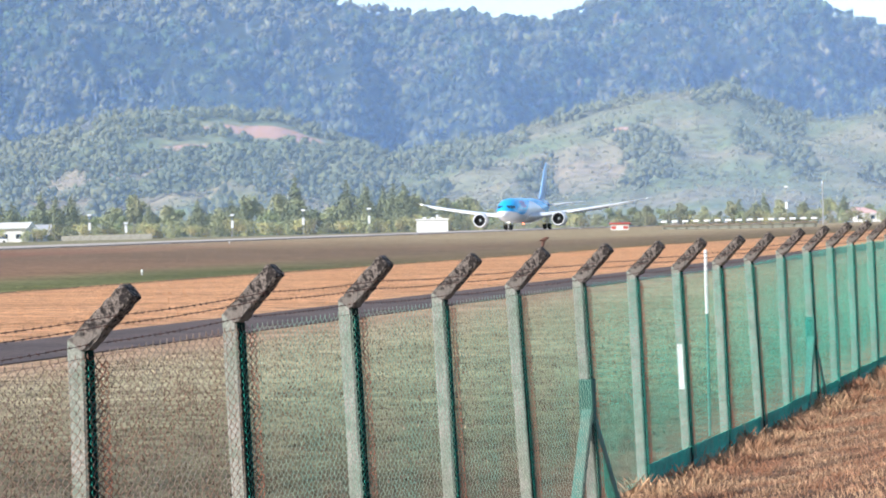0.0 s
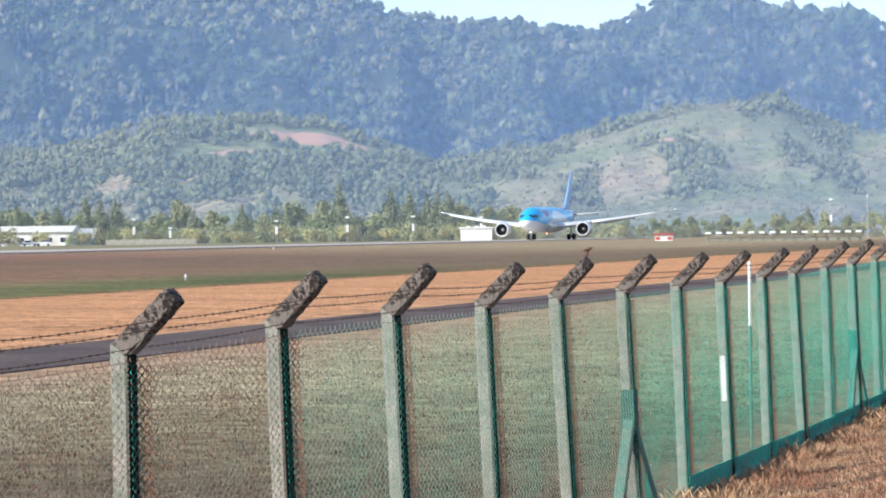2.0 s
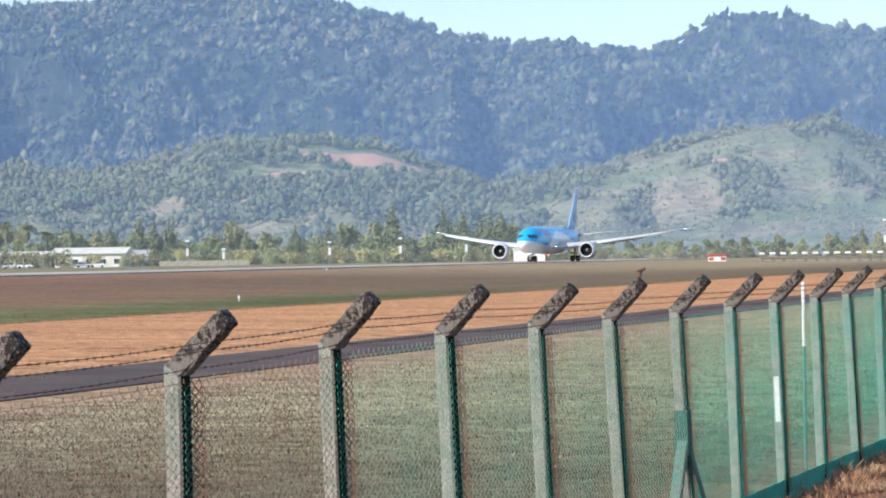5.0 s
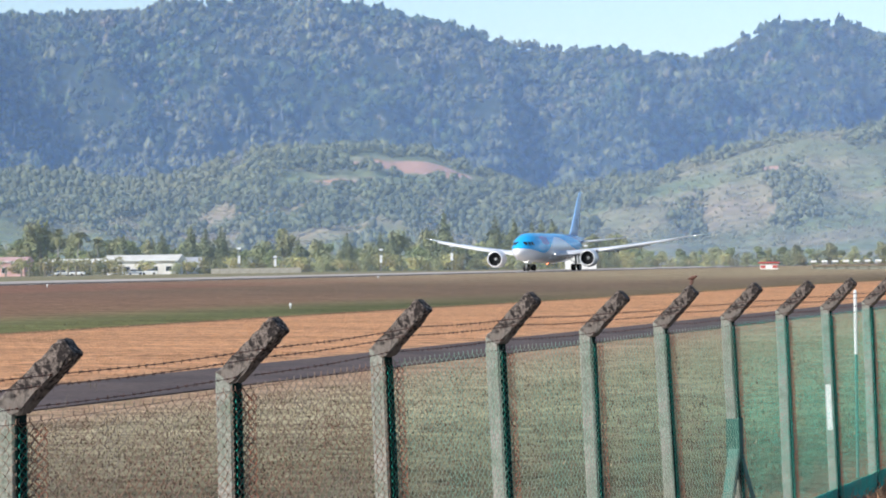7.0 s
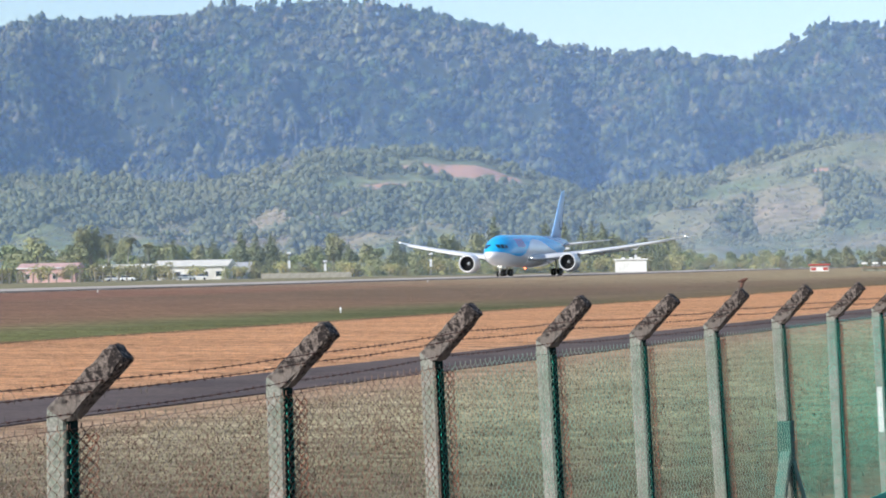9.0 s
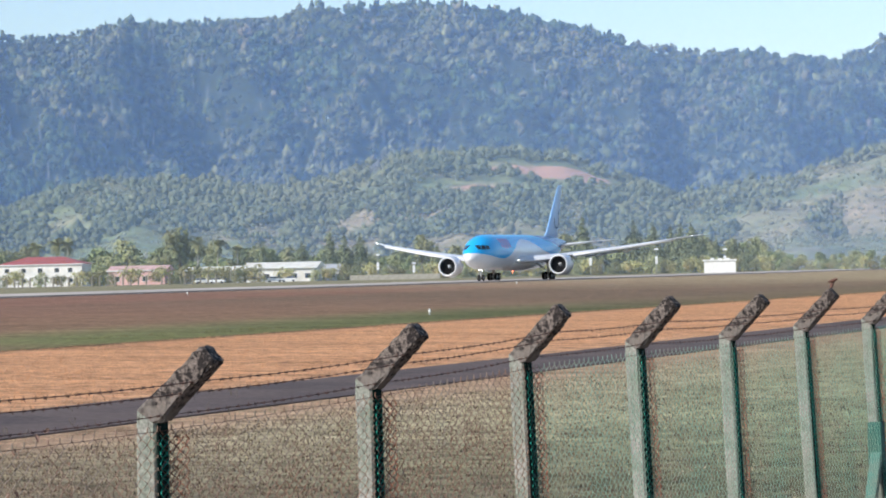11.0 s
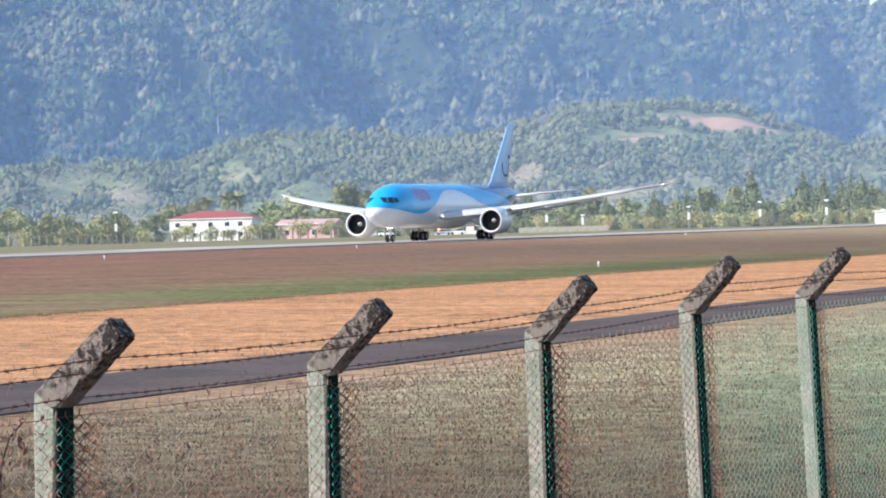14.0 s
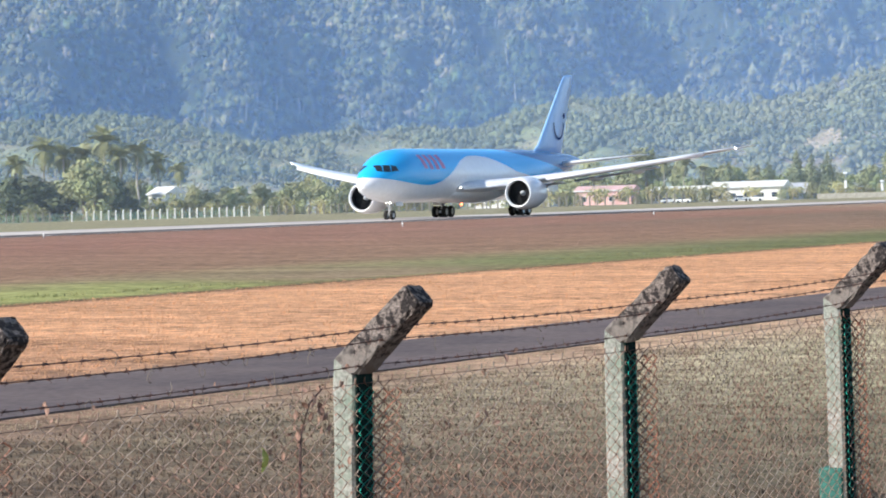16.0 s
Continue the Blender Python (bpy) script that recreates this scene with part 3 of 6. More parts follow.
def crowns(name, places, radii, tall, mat, label, seed, lumps):
    """Tree crowns at many places, each of several uneven lumps."""
    rng = np.random.default_rng(seed)
    d = rng.standard_normal((len(radii), lumps, 3)).astype(np.float32)
    d /= np.linalg.norm(d, axis=2, keepdims=True)
    d[:, :, 2] = np.abs(d[:, :, 2]) * tall[:, None] * 1.1 - 0.25
    places = (np.asarray(places)[:, None, :] + d * radii[:, None, None] * rng.uniform(0.35, 0.8, (len(radii), lumps, 1))).reshape(-1, 3)
    tall = np.repeat(tall, lumps)
    radii = np.repeat(radii, lumps) * rng.uniform(0.26, 0.50, len(places)).astype(np.float32)
    n, k = len(places), len(CLUMP_V)
    bump = 1 + 0.42 * rng.standard_normal((n, k, 1)).astype(np.float32).clip(-1.6, 1.6)
    scl = np.stack([radii, radii, radii * tall], 1)[:, None, :]
    turn, tip = rng.uniform(0, 6.28, (n, 1)).astype(np.float32), rng.uniform(-0.9, 0.9, (n, 1)).astype(np.float32)
    x, y, z = CLUMP_V[None, :, 0], CLUMP_V[None, :, 1], CLUMP_V[None, :, 2]
    x, z = x * np.cos(tip) - z * np.sin(tip), x * np.sin(tip) + z * np.cos(tip)
    x, y = x * np.cos(turn) - y * np.sin(turn), x * np.sin(turn) + y * np.cos(turn)
    v = np.stack([x, y, z], 2) * bump * scl + np.asarray(places)[:, None, :]
    f = CLUMP_F[None] + (np.arange(n) * k)[:, None, None]
    ob = new(name, np_mesh(name, v.reshape(-1, 3), f.reshape(-1, 3), mat, False))
    return tagged(ob, label, "forest", kind="stuff")


def scatter(count, func, az0, az1, d0, d1, rmin, rmax, lift, seed, keep=None):
    rng = random.Random(seed)
    places, radii = [], []
    while len(places) < count:
        az, d = rng.uniform(az0, az1), math.sqrt(rng.uniform(d0 * d0, d1 * d1))
        if keep and not keep(az, d):
            continue
        r = rng.uniform(rmin, rmax) * (1.35 if rng.random() < 0.08 else 1.0) * (0.7 if d > 3880 else 1.0)
        places.append((*polar(az, d)[:2], func(az, d) + r * lift + rng.uniform(0, 4)))
        radii.append(r)
    return np.array(places, np.float32), np.array(radii, np.float32)


def bare(az, d):
    p = polar(az, d, foot_z(az, d))
    return any((p - Vector(c)).length < r * 1.5 for c, r in SOIL)


def thick(az, d):
    if bare(az, d):
        return False
    return noise.noise(Vector((az * 1.5, d * 0.006, 1.5))) + 0.22 * noise.noise(Vector((az * 22, d * 0.09, 6.5))) > -0.32 + 0.48 * smooth((az + 1.5) / 2.5) + 0.12 * (d < 1900) + 0.5 * (d < 1760) + 0.16 * smooth((-9.5 - az) / 2)


def grown(az, d):
    """The canopy has gaps and hollows, but closes along the ridge."""
    return d > 3930 or noise.noise(Vector((az * 2.6, d * 0.011, 8.5))) + 0.5 * noise.noise(Vector((az * 6, d * 0.03, 1.2))) > -0.36


P, R = scatter(14500, mountain_z, -23, 10, 2750, 4060, 4.5, 10.0, 0.5, 11, grown)
crowns("mountain_forest", P, R, np.random.default_rng(3).uniform(0.8, 1.45, len(R)).astype(np.float32), M["forest"], "dense dark green forest canopy on the mountain", 21, 7)
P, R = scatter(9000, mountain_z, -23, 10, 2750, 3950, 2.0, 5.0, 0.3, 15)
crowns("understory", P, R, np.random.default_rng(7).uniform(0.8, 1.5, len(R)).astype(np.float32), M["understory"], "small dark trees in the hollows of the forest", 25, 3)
P, R = scatter(900, mountain_z, -23, 10, 2750, 4000, 4.0, 8.5, 0.7, 14)
crowns("pale_crowns", P, R, np.random.default_rng(6).uniform(0.9, 1.6, len(R)).astype(np.float32), M["pale_crown"], "dry pale brownish tree crowns scattered through the forest", 24, 9)
P, R = scatter(10500, foot_z, -23, 10, 1500, 2540, 1.6, 6.4, 0.25, 12, thick)
crowns("foothill_scrub", P, R, np.random.default_rng(4).uniform(0.7, 1.3, len(R)).astype(np.float32), M["scrub"], "light green scrub and small trees on the foothills", 22, 5)

P, R = scatter(13000, foot_z, -23, 10, 1560, 2480, 0.8, 2.7, 0.1, 13, lambda az, d: not thick(az, d) and not bare(az, d) and noise.noise(Vector((az * 3, d * 0.012, 4.0))) > -0.4)
crowns("low_scrub", P, R, np.random.default_rng(5).uniform(0.5, 0.9, len(R)).astype(np.float32), M["low_scrub"], "low pale scrub and grass clumps on the open slopes", 23, 2)


def pale_trunks(count, seed):
    rng = random.Random(seed)
    verts, faces = [], []
    for _ in range(count):
        az, d = rng.uniform(-23, 10), math.sqrt(rng.uniform(2760 ** 2, 3900 ** 2))
        p = polar(az, d, mountain_z(az, d))
        h, r, dx = rng.uniform(8, 17), rng.uniform(0.25, 0.55), rng.uniform(-2.0, 2.0)
        b = len(verts)
        for z, k, off in ((0, 1.0, 0), (h, 0.5, dx)):
            verts += [(p.x + off + r * k * x, p.y + r * k * y, p.z + z) for x, y in ((-1, -1), (1, -1), (1, 1), (-1, 1))]
        faces += [(b + j, b + (j + 1) % 4, b + 4 + (j + 1) % 4, b + 4 + j) for j in range(4)]
    ob = new("forest_trunks", np_mesh("forest_trunks", verts, faces, M["pale_trunk"]))
    tagged(ob, "pale bare trunks among the mountain forest", "forest", kind="stuff")


pale_trunks(1900, 31)


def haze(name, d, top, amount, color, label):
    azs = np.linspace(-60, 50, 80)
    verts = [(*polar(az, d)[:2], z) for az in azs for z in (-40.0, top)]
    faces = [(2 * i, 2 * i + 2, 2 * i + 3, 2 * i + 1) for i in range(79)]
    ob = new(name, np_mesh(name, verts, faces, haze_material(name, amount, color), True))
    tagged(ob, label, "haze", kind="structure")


# three added sheets tint what lies behind them, imitating aerial haze
haze("backdrop_haze_near", 846.0, 330.0, 0.08, (0.62, 0.78, 1.0), "translucent sheet imitating pale haze before the trees")
haze("backdrop_haze_middle", 1330.0, 500.0, 0.148, (0.34, 0.59, 1.0), "translucent sheet imitating haze before the foothills")
haze("backdrop_haze_far", 2720.0, 1000.0, 0.115, (0.11, 0.34, 1.0), "translucent blue sheet imitating haze before the mountain")

# ---- the perimeter fence ----
# along the fence from the post B, in bays of about 3 m: small shifts, bend heights and leans of the posts
BAY = 3.0
SHIFT = {-3: 0.0, -2: 0.02, -1: -0.14, 0: 0.04, 1: 0.06, 2: 0.0, 3: -0.03, 4: -0.15, 5: 0.0, 6: 0.08, 7: 0.02, 8: 0.15, 9: -0.10, 10: 0.09, 11: 0.08}
BEND = {-3: 2.42, -2: 2.43, -1: 2.42, 0: 2.46, 1: 2.52, 2: 2.53, 3: 2.51, 4: 2.52, 5: 2.52, 6: 2.52, 7: 2.52, 8: 2.53, 9: 2.54, 10: 2.58, 11: 2.60, 12: 2.64, 13: 2.66}
LEAN = {-3: -1.0, -2: -1.6, -1: -0.3, 0: 0.4, 1: 1.9, 2: 2.2, 3: 2.0, 4: 3.0, 5: 2.6, 6: 1.6, 7: 2.0, 8: 1.6, 9: 2.8, 10: 1.4, 11: 2.0}
FIRST, LAST = -4, 24
ARM_L, ARM_A, POST_W, POST_D = 0.505, radians(47), 0.105, 0.15
RNG = random.Random(5)


def post_along(i):
    return i * BAY + SHIFT.get(i, 0.05 * math.sin(i * 2.3))


def post_bend(i):
    return BEND.get(i, 2.43 if i < 0 else 2.68)


def fence_ground(along):
    return 0.12 * smooth((along - 24) / 22)


def post_lean(i):
    return LEAN.get(i, 1.0)


def post_foot(i):
    """How far the post's foot stands off the fence's line, so that its bend lies on it."""
    return -0.05 - post_bend(i) * math.tan(radians(post_lean(i)))


def arm_point(i, f, out=0.0):
    """A point on the arm's lower edge in the fence's frame, f from bend to tip."""
    zb = post_bend(i)
    y, z = POST_W / 2 - 0.02 - f * ARM_L * math.sin(ARM_A), zb + f * ARM_L * math.cos(ARM_A)
    return Vector((post_along(i), y - 0.05 - math.cos(ARM_A) * out, z - math.sin(ARM_A) * out))


def worn(bm, amount, rng):
    for v in bm.verts:
        v.co += Vector((rng.uniform(-1, 1), rng.uniform(-1, 1), rng.uniform(-1, 1))) * amount
    return bm


def extruded(profile, x0, x1, cuts=1):
    bm = bmesh.new()
    rings = []
    for k in range(cuts + 1):
        x = x0 + (x1 - x0) * k / cuts
        rings.append([bm.verts.new((x, y, z)) for y, z in profile])
    n = len(profile)
    for a, b in zip(rings, rings[1:]):
        for j in range(n):
            bm.faces.new((a[j], a[(j + 1) % n], b[(j + 1) % n], b[j]))
    bm.faces.new(rings[0])
    bm.faces.new(rings[-1][::-1])
    return bm


def post_mesh(zb, rng):
    w, d = POST_W / 2, POST_D - POST_W / 2
    bm = bmesh.new()
    levels = [-0.35, 0.0, 0.4, 0.8, 1.2, 1.6, 2.0, zb - 0.12, zb - 0.045]
    rings = []
    for z in levels:
        t = 1.06 - 0.05 * z / zb
        rings.append([bm.verts.new((x * t, y * t, z + (0.045 if (z == levels[-1] and y > 0) else -0.02 if z == levels[-1] else 0))) for x, y in
                      ((-w, -w + 0.012), (-w + 0.012, -w), (d - 0.012, -w), (d, -w + 0.012), (d, w - 0.012), (d - 0.012, w), (-w + 0.012, w), (-w, w - 0.012))])
    for a, b in zip(rings, rings[1:]):
        for j in range(8):
            bm.faces.new((a[j], a[(j + 1) % 8], b[(j + 1) % 8], b[j]))
    bm.faces.new(rings[0][::-1])
    bm.faces.new(rings[-1])
    return worn(bm, 0.003, rng)


def arm_mesh(rng):
    w, s, c = POST_W / 2, math.sin(ARM_A), math.cos(ARM_A)
    bm = bmesh.new()
    rings = []
    for f in (0.0, 0.12, 0.3, 0.5, 0.7, 0.88, 0.97, 1.0):
        t = 1.0 - 0.12 * f - (0.14 if f == 1.0 else 0)
        up = Vector((0, w - f * ARM_L * s, f * ARM_L * c))
        drop = Vector((0, -c, -s)) * POST_W * 1.28
        if f == 0.0:
            drop = Vector((0, -POST_W, -0.065))
        ring = []
        for x, k in ((-1, 0.1), (-0.8, 0.0), (0.8, 0.0), (1, 0.1), (1, 0.9), (0.8, 1.0), (-0.8, 1.0), (-1, 0.9)):
            k = 0.5 + (k - 0.5) * t
            ring.append(bm.verts.new(up + drop * k + Vector((x * POST_D / 2 * t + POST_D / 2 - w, 0, 0))))
        rings.append(ring)
    for a, b in zip(rings, rings[1:]):
        for j in range(8):
            bm.faces.new((a[j], a[(j + 1) % 8], b[(j + 1) % 8], b[j]))
    bm.faces.new(rings[0][::-1])
    bm.faces.new(rings[-1])
    bmesh.ops.subdivide_edges(bm, edges=bm.edges[:], cuts=1, use_grid_fill=True)
    return worn(bm, 0.0045, rng)


def wire_net(width, z0, z1, pitch, radius, mat, name, spikes=True):
    """Woven diamond netting: zigzag wires side by side, each hooked into the next."""
    cols, rows = max(2, round(width / pitch)), round((z1 - z0) / pitch)
    step = width / cols
    verts, faces = [], []
    for c in range(cols):
        pts = []
        for r in range(rows * 2 + 1):
            pts.append(((c + 0.5 + (0.52 if r % 2 else -0.52) * (1 if c % 2 == 0 else -1)) * step, 0.004 * (1 if r % 2 else -1), z0 + (z1 - z0) * r / (rows * 2)))
        if spikes:
            pts.append((pts[-1][0] + 0.012, 0.0, z1 + 0.022))
        base = len(verts)
        for x, y, z in pts:
            for k in range(3):
                t = 2.094 * k
                verts.append((x + radius * math.cos(t), y + radius * math.sin(t), z))
        for r in range(len(pts) - 1):
            a, b = base + 3 * r, base + 3 * r + 3
            for k in range(3):
                faces.append((a + k, a + (k + 1) % 3, b + (k + 1) % 3, b + k))
    return np_mesh(name, verts, faces, mat)


def straight_wire_mesh(name, radius, mat, barbs):
    bm = bmesh.new()
    rng = random.Random(2)
    pts = [(x, 0.006 * math.sin(x * 9) if barbs else 0, -0.012 * math.sin(math.pi * x / BAY) * (1 if barbs else 0.4)) for x in [BAY * i / 14 for i in range(15)]]
    tube(bm, pts, radius, 4)
    if barbs:
        for i in range(24):
            x = (i + rng.random() * 0.4) * BAY / 24
            z = -0.012 * math.sin(math.pi * x / BAY)
            t = rng.uniform(0, 3.1)
            d = Vector((0.006, math.cos(t), math.sin(t))) * 0.016
            tube(bm, [Vector((x, 0, z)) - d, Vector((x, 0, z)) + d], [0.0016, 0.0016], 3)
            d = Vector((0.4, math.cos(t + 1.4), math.sin(t + 1.4))) * 0.014
            tube(bm, [Vector((x + 0.012, 0, z)) - d, Vector((x + 0.012, 0, z)) + d], [0.0016, 0.0016], 3)
            tube(bm, [(x - 0.014, 0, z), (x + 0.022, 0, z)], radius * 1.9, 5)
    return mesh_of(name, bm, mat)


def span(p0, p1):
    """A pose that carries a piece of one bay's length from p0 to p1."""
    d = p1 - p0
    ln = d.length
    x = d / ln
    y = Vector((0, 0, 1)).cross(x).normalized()
    z = x.cross(y)
    m = Matrix((x * (ln / BAY), y, z)).transposed().to_4x4()
    m.translation = p0
    return m


def build_fence():
    fence = tagged(empty("perimeter_fence", FENCE), "green chain-link airfield fence on cranked concrete posts with barbed wire", "fence")
    old = wire_net(BAY, 0.0, 2.30, 0.066, 0.0038, M["mesh_old"], "netting")
    net = wire_net(BAY, 0.0, 2.30, 0.062, 0.0030, M["mesh_green"], "netting")
    worn_net = wire_net(BAY, 0.0, 2.30, 0.062, 0.0019, M["mesh_green"], "netting")
    faded = wire_net(BAY, 0.0, 2.30, 0.062, 0.0026, M["mesh_faded"], "netting")
    wrap = wire_net(POST_D, 0.0, 2.20, 0.05, 0.0032, M["wrap_green"], "wrap", spikes=False)
    lace = wire_net(0.30, 0.0, 2.26, 0.055, 0.0050, M["mesh_rust"], "lacing", spikes=False)
    wire = straight_wire_mesh("barbed_wire", 0.0024, M["barbed"], True)
    line = straight_wire_mesh("line_wire", 0.0016, M["barbed"], False)
    arms = [mesh_of("arm", arm_mesh(RNG), M["lichen"], False) for _ in range(5)]
    for i in range(FIRST, LAST + 1):
        a, zb = post_along(i), post_bend(i)
        g = fence_ground(a)
        lean = LEAN.get(i, 1.0)
        m = Matrix.Translation((a, post_foot(i), g)) @ pose(0, 0, 0, -lean, 0, RNG.uniform(-3, 3))
        post = part("concrete_post", post_mesh(zb - g, RNG), M["concrete"], fence, "grey weathered concrete post", m)
        # added thin strip that darkens the post's shaded side
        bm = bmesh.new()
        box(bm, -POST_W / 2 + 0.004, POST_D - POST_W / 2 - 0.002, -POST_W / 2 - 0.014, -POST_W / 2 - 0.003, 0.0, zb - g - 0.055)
        part("batten", bevelled(bm, 0.003), M["batten"], post, "dark green strip imitating shade along the post's side")
        part("wrap", wrap, None, post, "green netting folded round the post's side", Matrix.Translation((-POST_W / 2, -POST_W / 2 - 0.022, zb - g - 0.12 - 2.20)))
        part("arm", arms[i % 5], None, post, "dark lichen-stained cranked concrete arm", Matrix.Translation((0, 0, zb - g)) @ pose(0, 0, 0, 0, 0, -7))
        if i < LAST:
            a1 = post_along(i + 1)
            h0, h1 = zb - 0.10, post_bend(i + 1) - 0.10
            tilt = math.tan(radians((LEAN.get(i, 1.0) + LEAN.get(i + 1, 1.0)) / 2))
            # the netting hangs on the bank's side of the posts
            foot = (post_foot(i) + post_foot(i + 1)) / 2 - 0.068
            q = part("netting", net if i >= 9 else worn_net if i >= 5 else faded if i >= 1 else old, None, fence, "green plastic-coated chain-link netting" if i >= 5 else "faded grey-green chain-link netting")
            q.matrix_basis = Matrix.Translation((a, 0, 0)) @ pose(0, foot, h0 - 2.30, -math.degrees(math.atan(tilt)), -math.degrees(math.atan2(h1 - h0, a1 - a)), 0) @ Matrix.Diagonal(((a1 - a) / BAY, 1, 1, 1))
            if i >= 6:
                bm = bmesh.new()
                for k in range(13):
                    x = BAY * k / 12
                    for z in (0.0, 0.17, 0.34):
                        bm.verts.new((x, 0.012 * math.sin(k * 2.6 + z * 9), z))
                bm.verts.ensure_lookup_table()
                for k in range(12):
                    for r in (0, 1):
                        bm.faces.new([bm.verts[j] for j in (3 * k + r, 3 * k + 3 + r, 3 * k + 4 + r, 3 * k + 1 + r)])
                ex = bmesh.ops.extrude_face_region(bm, geom=bm.faces[:])
                bmesh.ops.translate(bm, vec=(0, 0.006, 0), verts=[v for v in ex["geom"] if isinstance(v, bmesh.types.BMVert)])
                part("skirt", bm, M["skirt_green"], fence, "dark green sheet along the fence's foot", Matrix.Translation((a, foot + 0.02, fence_ground(a) - 0.05)) @ Matrix.Diagonal(((a1 - a) / BAY, 1, 1, 1)))
            part("lacing", lace, None, fence, "rusty red lacing strip beside the post", Matrix.Translation((a + 0.10, 0, 0)) @ pose(0, post_foot(i) - 0.05, h0 - 2.30, -lean, 0, 0))
            for f in (0.14, 0.47, 0.64):
                part("barbed_wire", wire, None, fence, "rusty barbed wire", span(arm_point(i, f, 0.10), arm_point(i + 1, f, 0.10)))
            p0 = Vector((a, foot + (h0 - 0.005) * tilt, h0 - 0.005))
            part("line_wire", line, None, fence, "", span(p0, Vector((a1, foot + (h1 - 0.005) * tilt, h1 - 0.005))))
    for i in (0, 5, 11, 17, 23):
        a, g = post_along(i), fence_ground(post_along(i))
        for s in (-1, 1):
            bm = bmesh.new()
            box(bm, -0.055, 0.055, -0.055, 0.055, 0.0, 1.62)
            bevelled(bm, 0.01)
            part("brace", worn(bm, 0.003, RNG), M["brace_green"], fence, "green-tinted concrete brace", Matrix.Translation((a + s * 1.17, post_foot(i) - 0.02, g - 0.05)) @ pose(0, 0, 0, -2, -s * 45, 0))
        bm = bmesh.new()
        box(bm, -0.07, 0.115, -0.075, 0.075, 0.98, 1.44)
        part("collar", bevelled(bm, 0.01), M["collar_green"], fence, "", Matrix.Translation((a, post_foot(i) + 0.045, g)))
    # a bent stub of reinforcing rod at one arm's tip
    bm = bmesh.new()
    tip = arm_point(4, 0.93) + Vector((0, 0, 0.03))
    tube(bm, [tip, tip + Vector((0.01, -0.01, 0.04)), tip + Vector((0.02, -0.02, 0.065)), tip + Vector((0.04, -0.03, 0.075))], [0.014, 0.018, 0.022, 0.008], 6)
    tube(bm, [tip + Vector((0.0, 0.03, 0.055)), tip + Vector((0.02, -0.02, 0.07)), tip + Vector((0.02, -0.06, 0.085))], [0.006, 0.018, 0.01], 6)
    part("rod_stub", bm, M["barbed"], fence, "bent rusty rod stub on the arm's tip")
    # white paint on one post
    bm = bmesh.new()
    box(bm, -0.059, -0.056, -0.03, 0.035, 0.0, 0.56)
    a = post_along(7)
    part("paint_mark", bm, M["white"], fence, "white paint stripe on the post", Matrix.Translation((a, post_foot(7) + 0.035, 1.0)) @ pose(0, 0, 0, -2.0, 0, 0))


def build_marker_post():
    ob = empty("marker_post", FENCE @ Matrix.Translation((26.9, 0.55, 0.3)))
    tagged(ob, "thin white marker post behind the fence", "post")
    bm = bmesh.new()
    tube(bm, [(0, 0, -0.3), (0, 0, 1.45)], 0.022, 8)
    # dull green here imitates the lower post shaded behind the netting
    part("shaft", bm, M["brace_green"], ob)
    bm = bmesh.new()
    tube(bm, [(0, 0, 1.45), (0, 0, 1.95), (0, 0, 2.33), (0, 0, 2.36)], [0.025, 0.025, 0.025, 0.015], 10)
    part("sleeve", bm, M["white"], ob, "white plastic sleeve")


# ---- the airliner: local x aft from the nose, y to its right, z up from the tyres' contact ----
BODY = [(0.0, 0.02, 0.02, 3.73), (0.25, 0.52, 0.50, 3.77), (0.7, 0.92, 0.90, 3.86), (1.4, 1.36, 1.36, 4.0), (2.4, 1.83, 1.86, 4.2), (3.6, 2.25, 2.33, 4.42), (5.0, 2.58, 2.67, 4.58),
        (6.6, 2.78, 2.88, 4.70), (8.6, 2.87, 2.97, 4.75), (36.0, 2.87, 2.97, 4.75), (39.5, 2.76, 2.80, 4.88), (43.0, 2.45, 2.48, 5.12), (46.5, 1.98, 2.05, 5.45), (50.0, 1.42, 1.52, 5.82), (53.0, 0.92, 1.0, 6.12), (55.5, 0.45, 0.52, 6.35), (56.7, 0.16, 0.2, 6.45)]
LIVERY = [(0, 4.7), (4, 4.2), (8, 3.7), (11.5, 3.6), (14, 4.1), (16.2, 5.0), (18.5, 6.2), (21.5, 6.95), (25.5, 6.85), (29, 6.2), (33, 5.0), (41, 3.9), (48, 3.9), (57, 4.6)]


def body_at(x):
    xs = [b[0] for b in BODY]
    return [float(np.interp(x, xs, [b[k] for b in BODY])) for k in (1, 2, 3)]


def skin(x, t, out=0.0):
    """A point of the fuselage's skin: t degrees up from the side, on the left (port) side below zero y."""
    w, h, z = body_at(x)
    return Vector((x, -(w + out) * math.cos(radians(t)), z + (h + out) * math.sin(radians(t))))


def patch(bm, corners, out, n=6):
    """A thin raised panel on the skin between four (x, angle) corners."""
    grid = []
    for i in range(n + 1):
        row = []
        for j in range(n + 1):
            u, v = i / n, j / n
            x = (1 - u) * (1 - v) * corners[0][0] + u * (1 - v) * corners[1][0] + u * v * corners[2][0] + (1 - u) * v * corners[3][0]
            t = (1 - u) * (1 - v) * corners[0][1] + u * (1 - v) * corners[1][1] + u * v * corners[2][1] + (1 - u) * v * corners[3][1]
            row.append(bm.verts.new(skin(x, t, out)))
        grid.append(row)
    for i in range(n):
        for j in range(n):
            bm.faces.new((grid[i][j], grid[i + 1][j], grid[i + 1][j + 1], grid[i][j + 1]))
    return bm


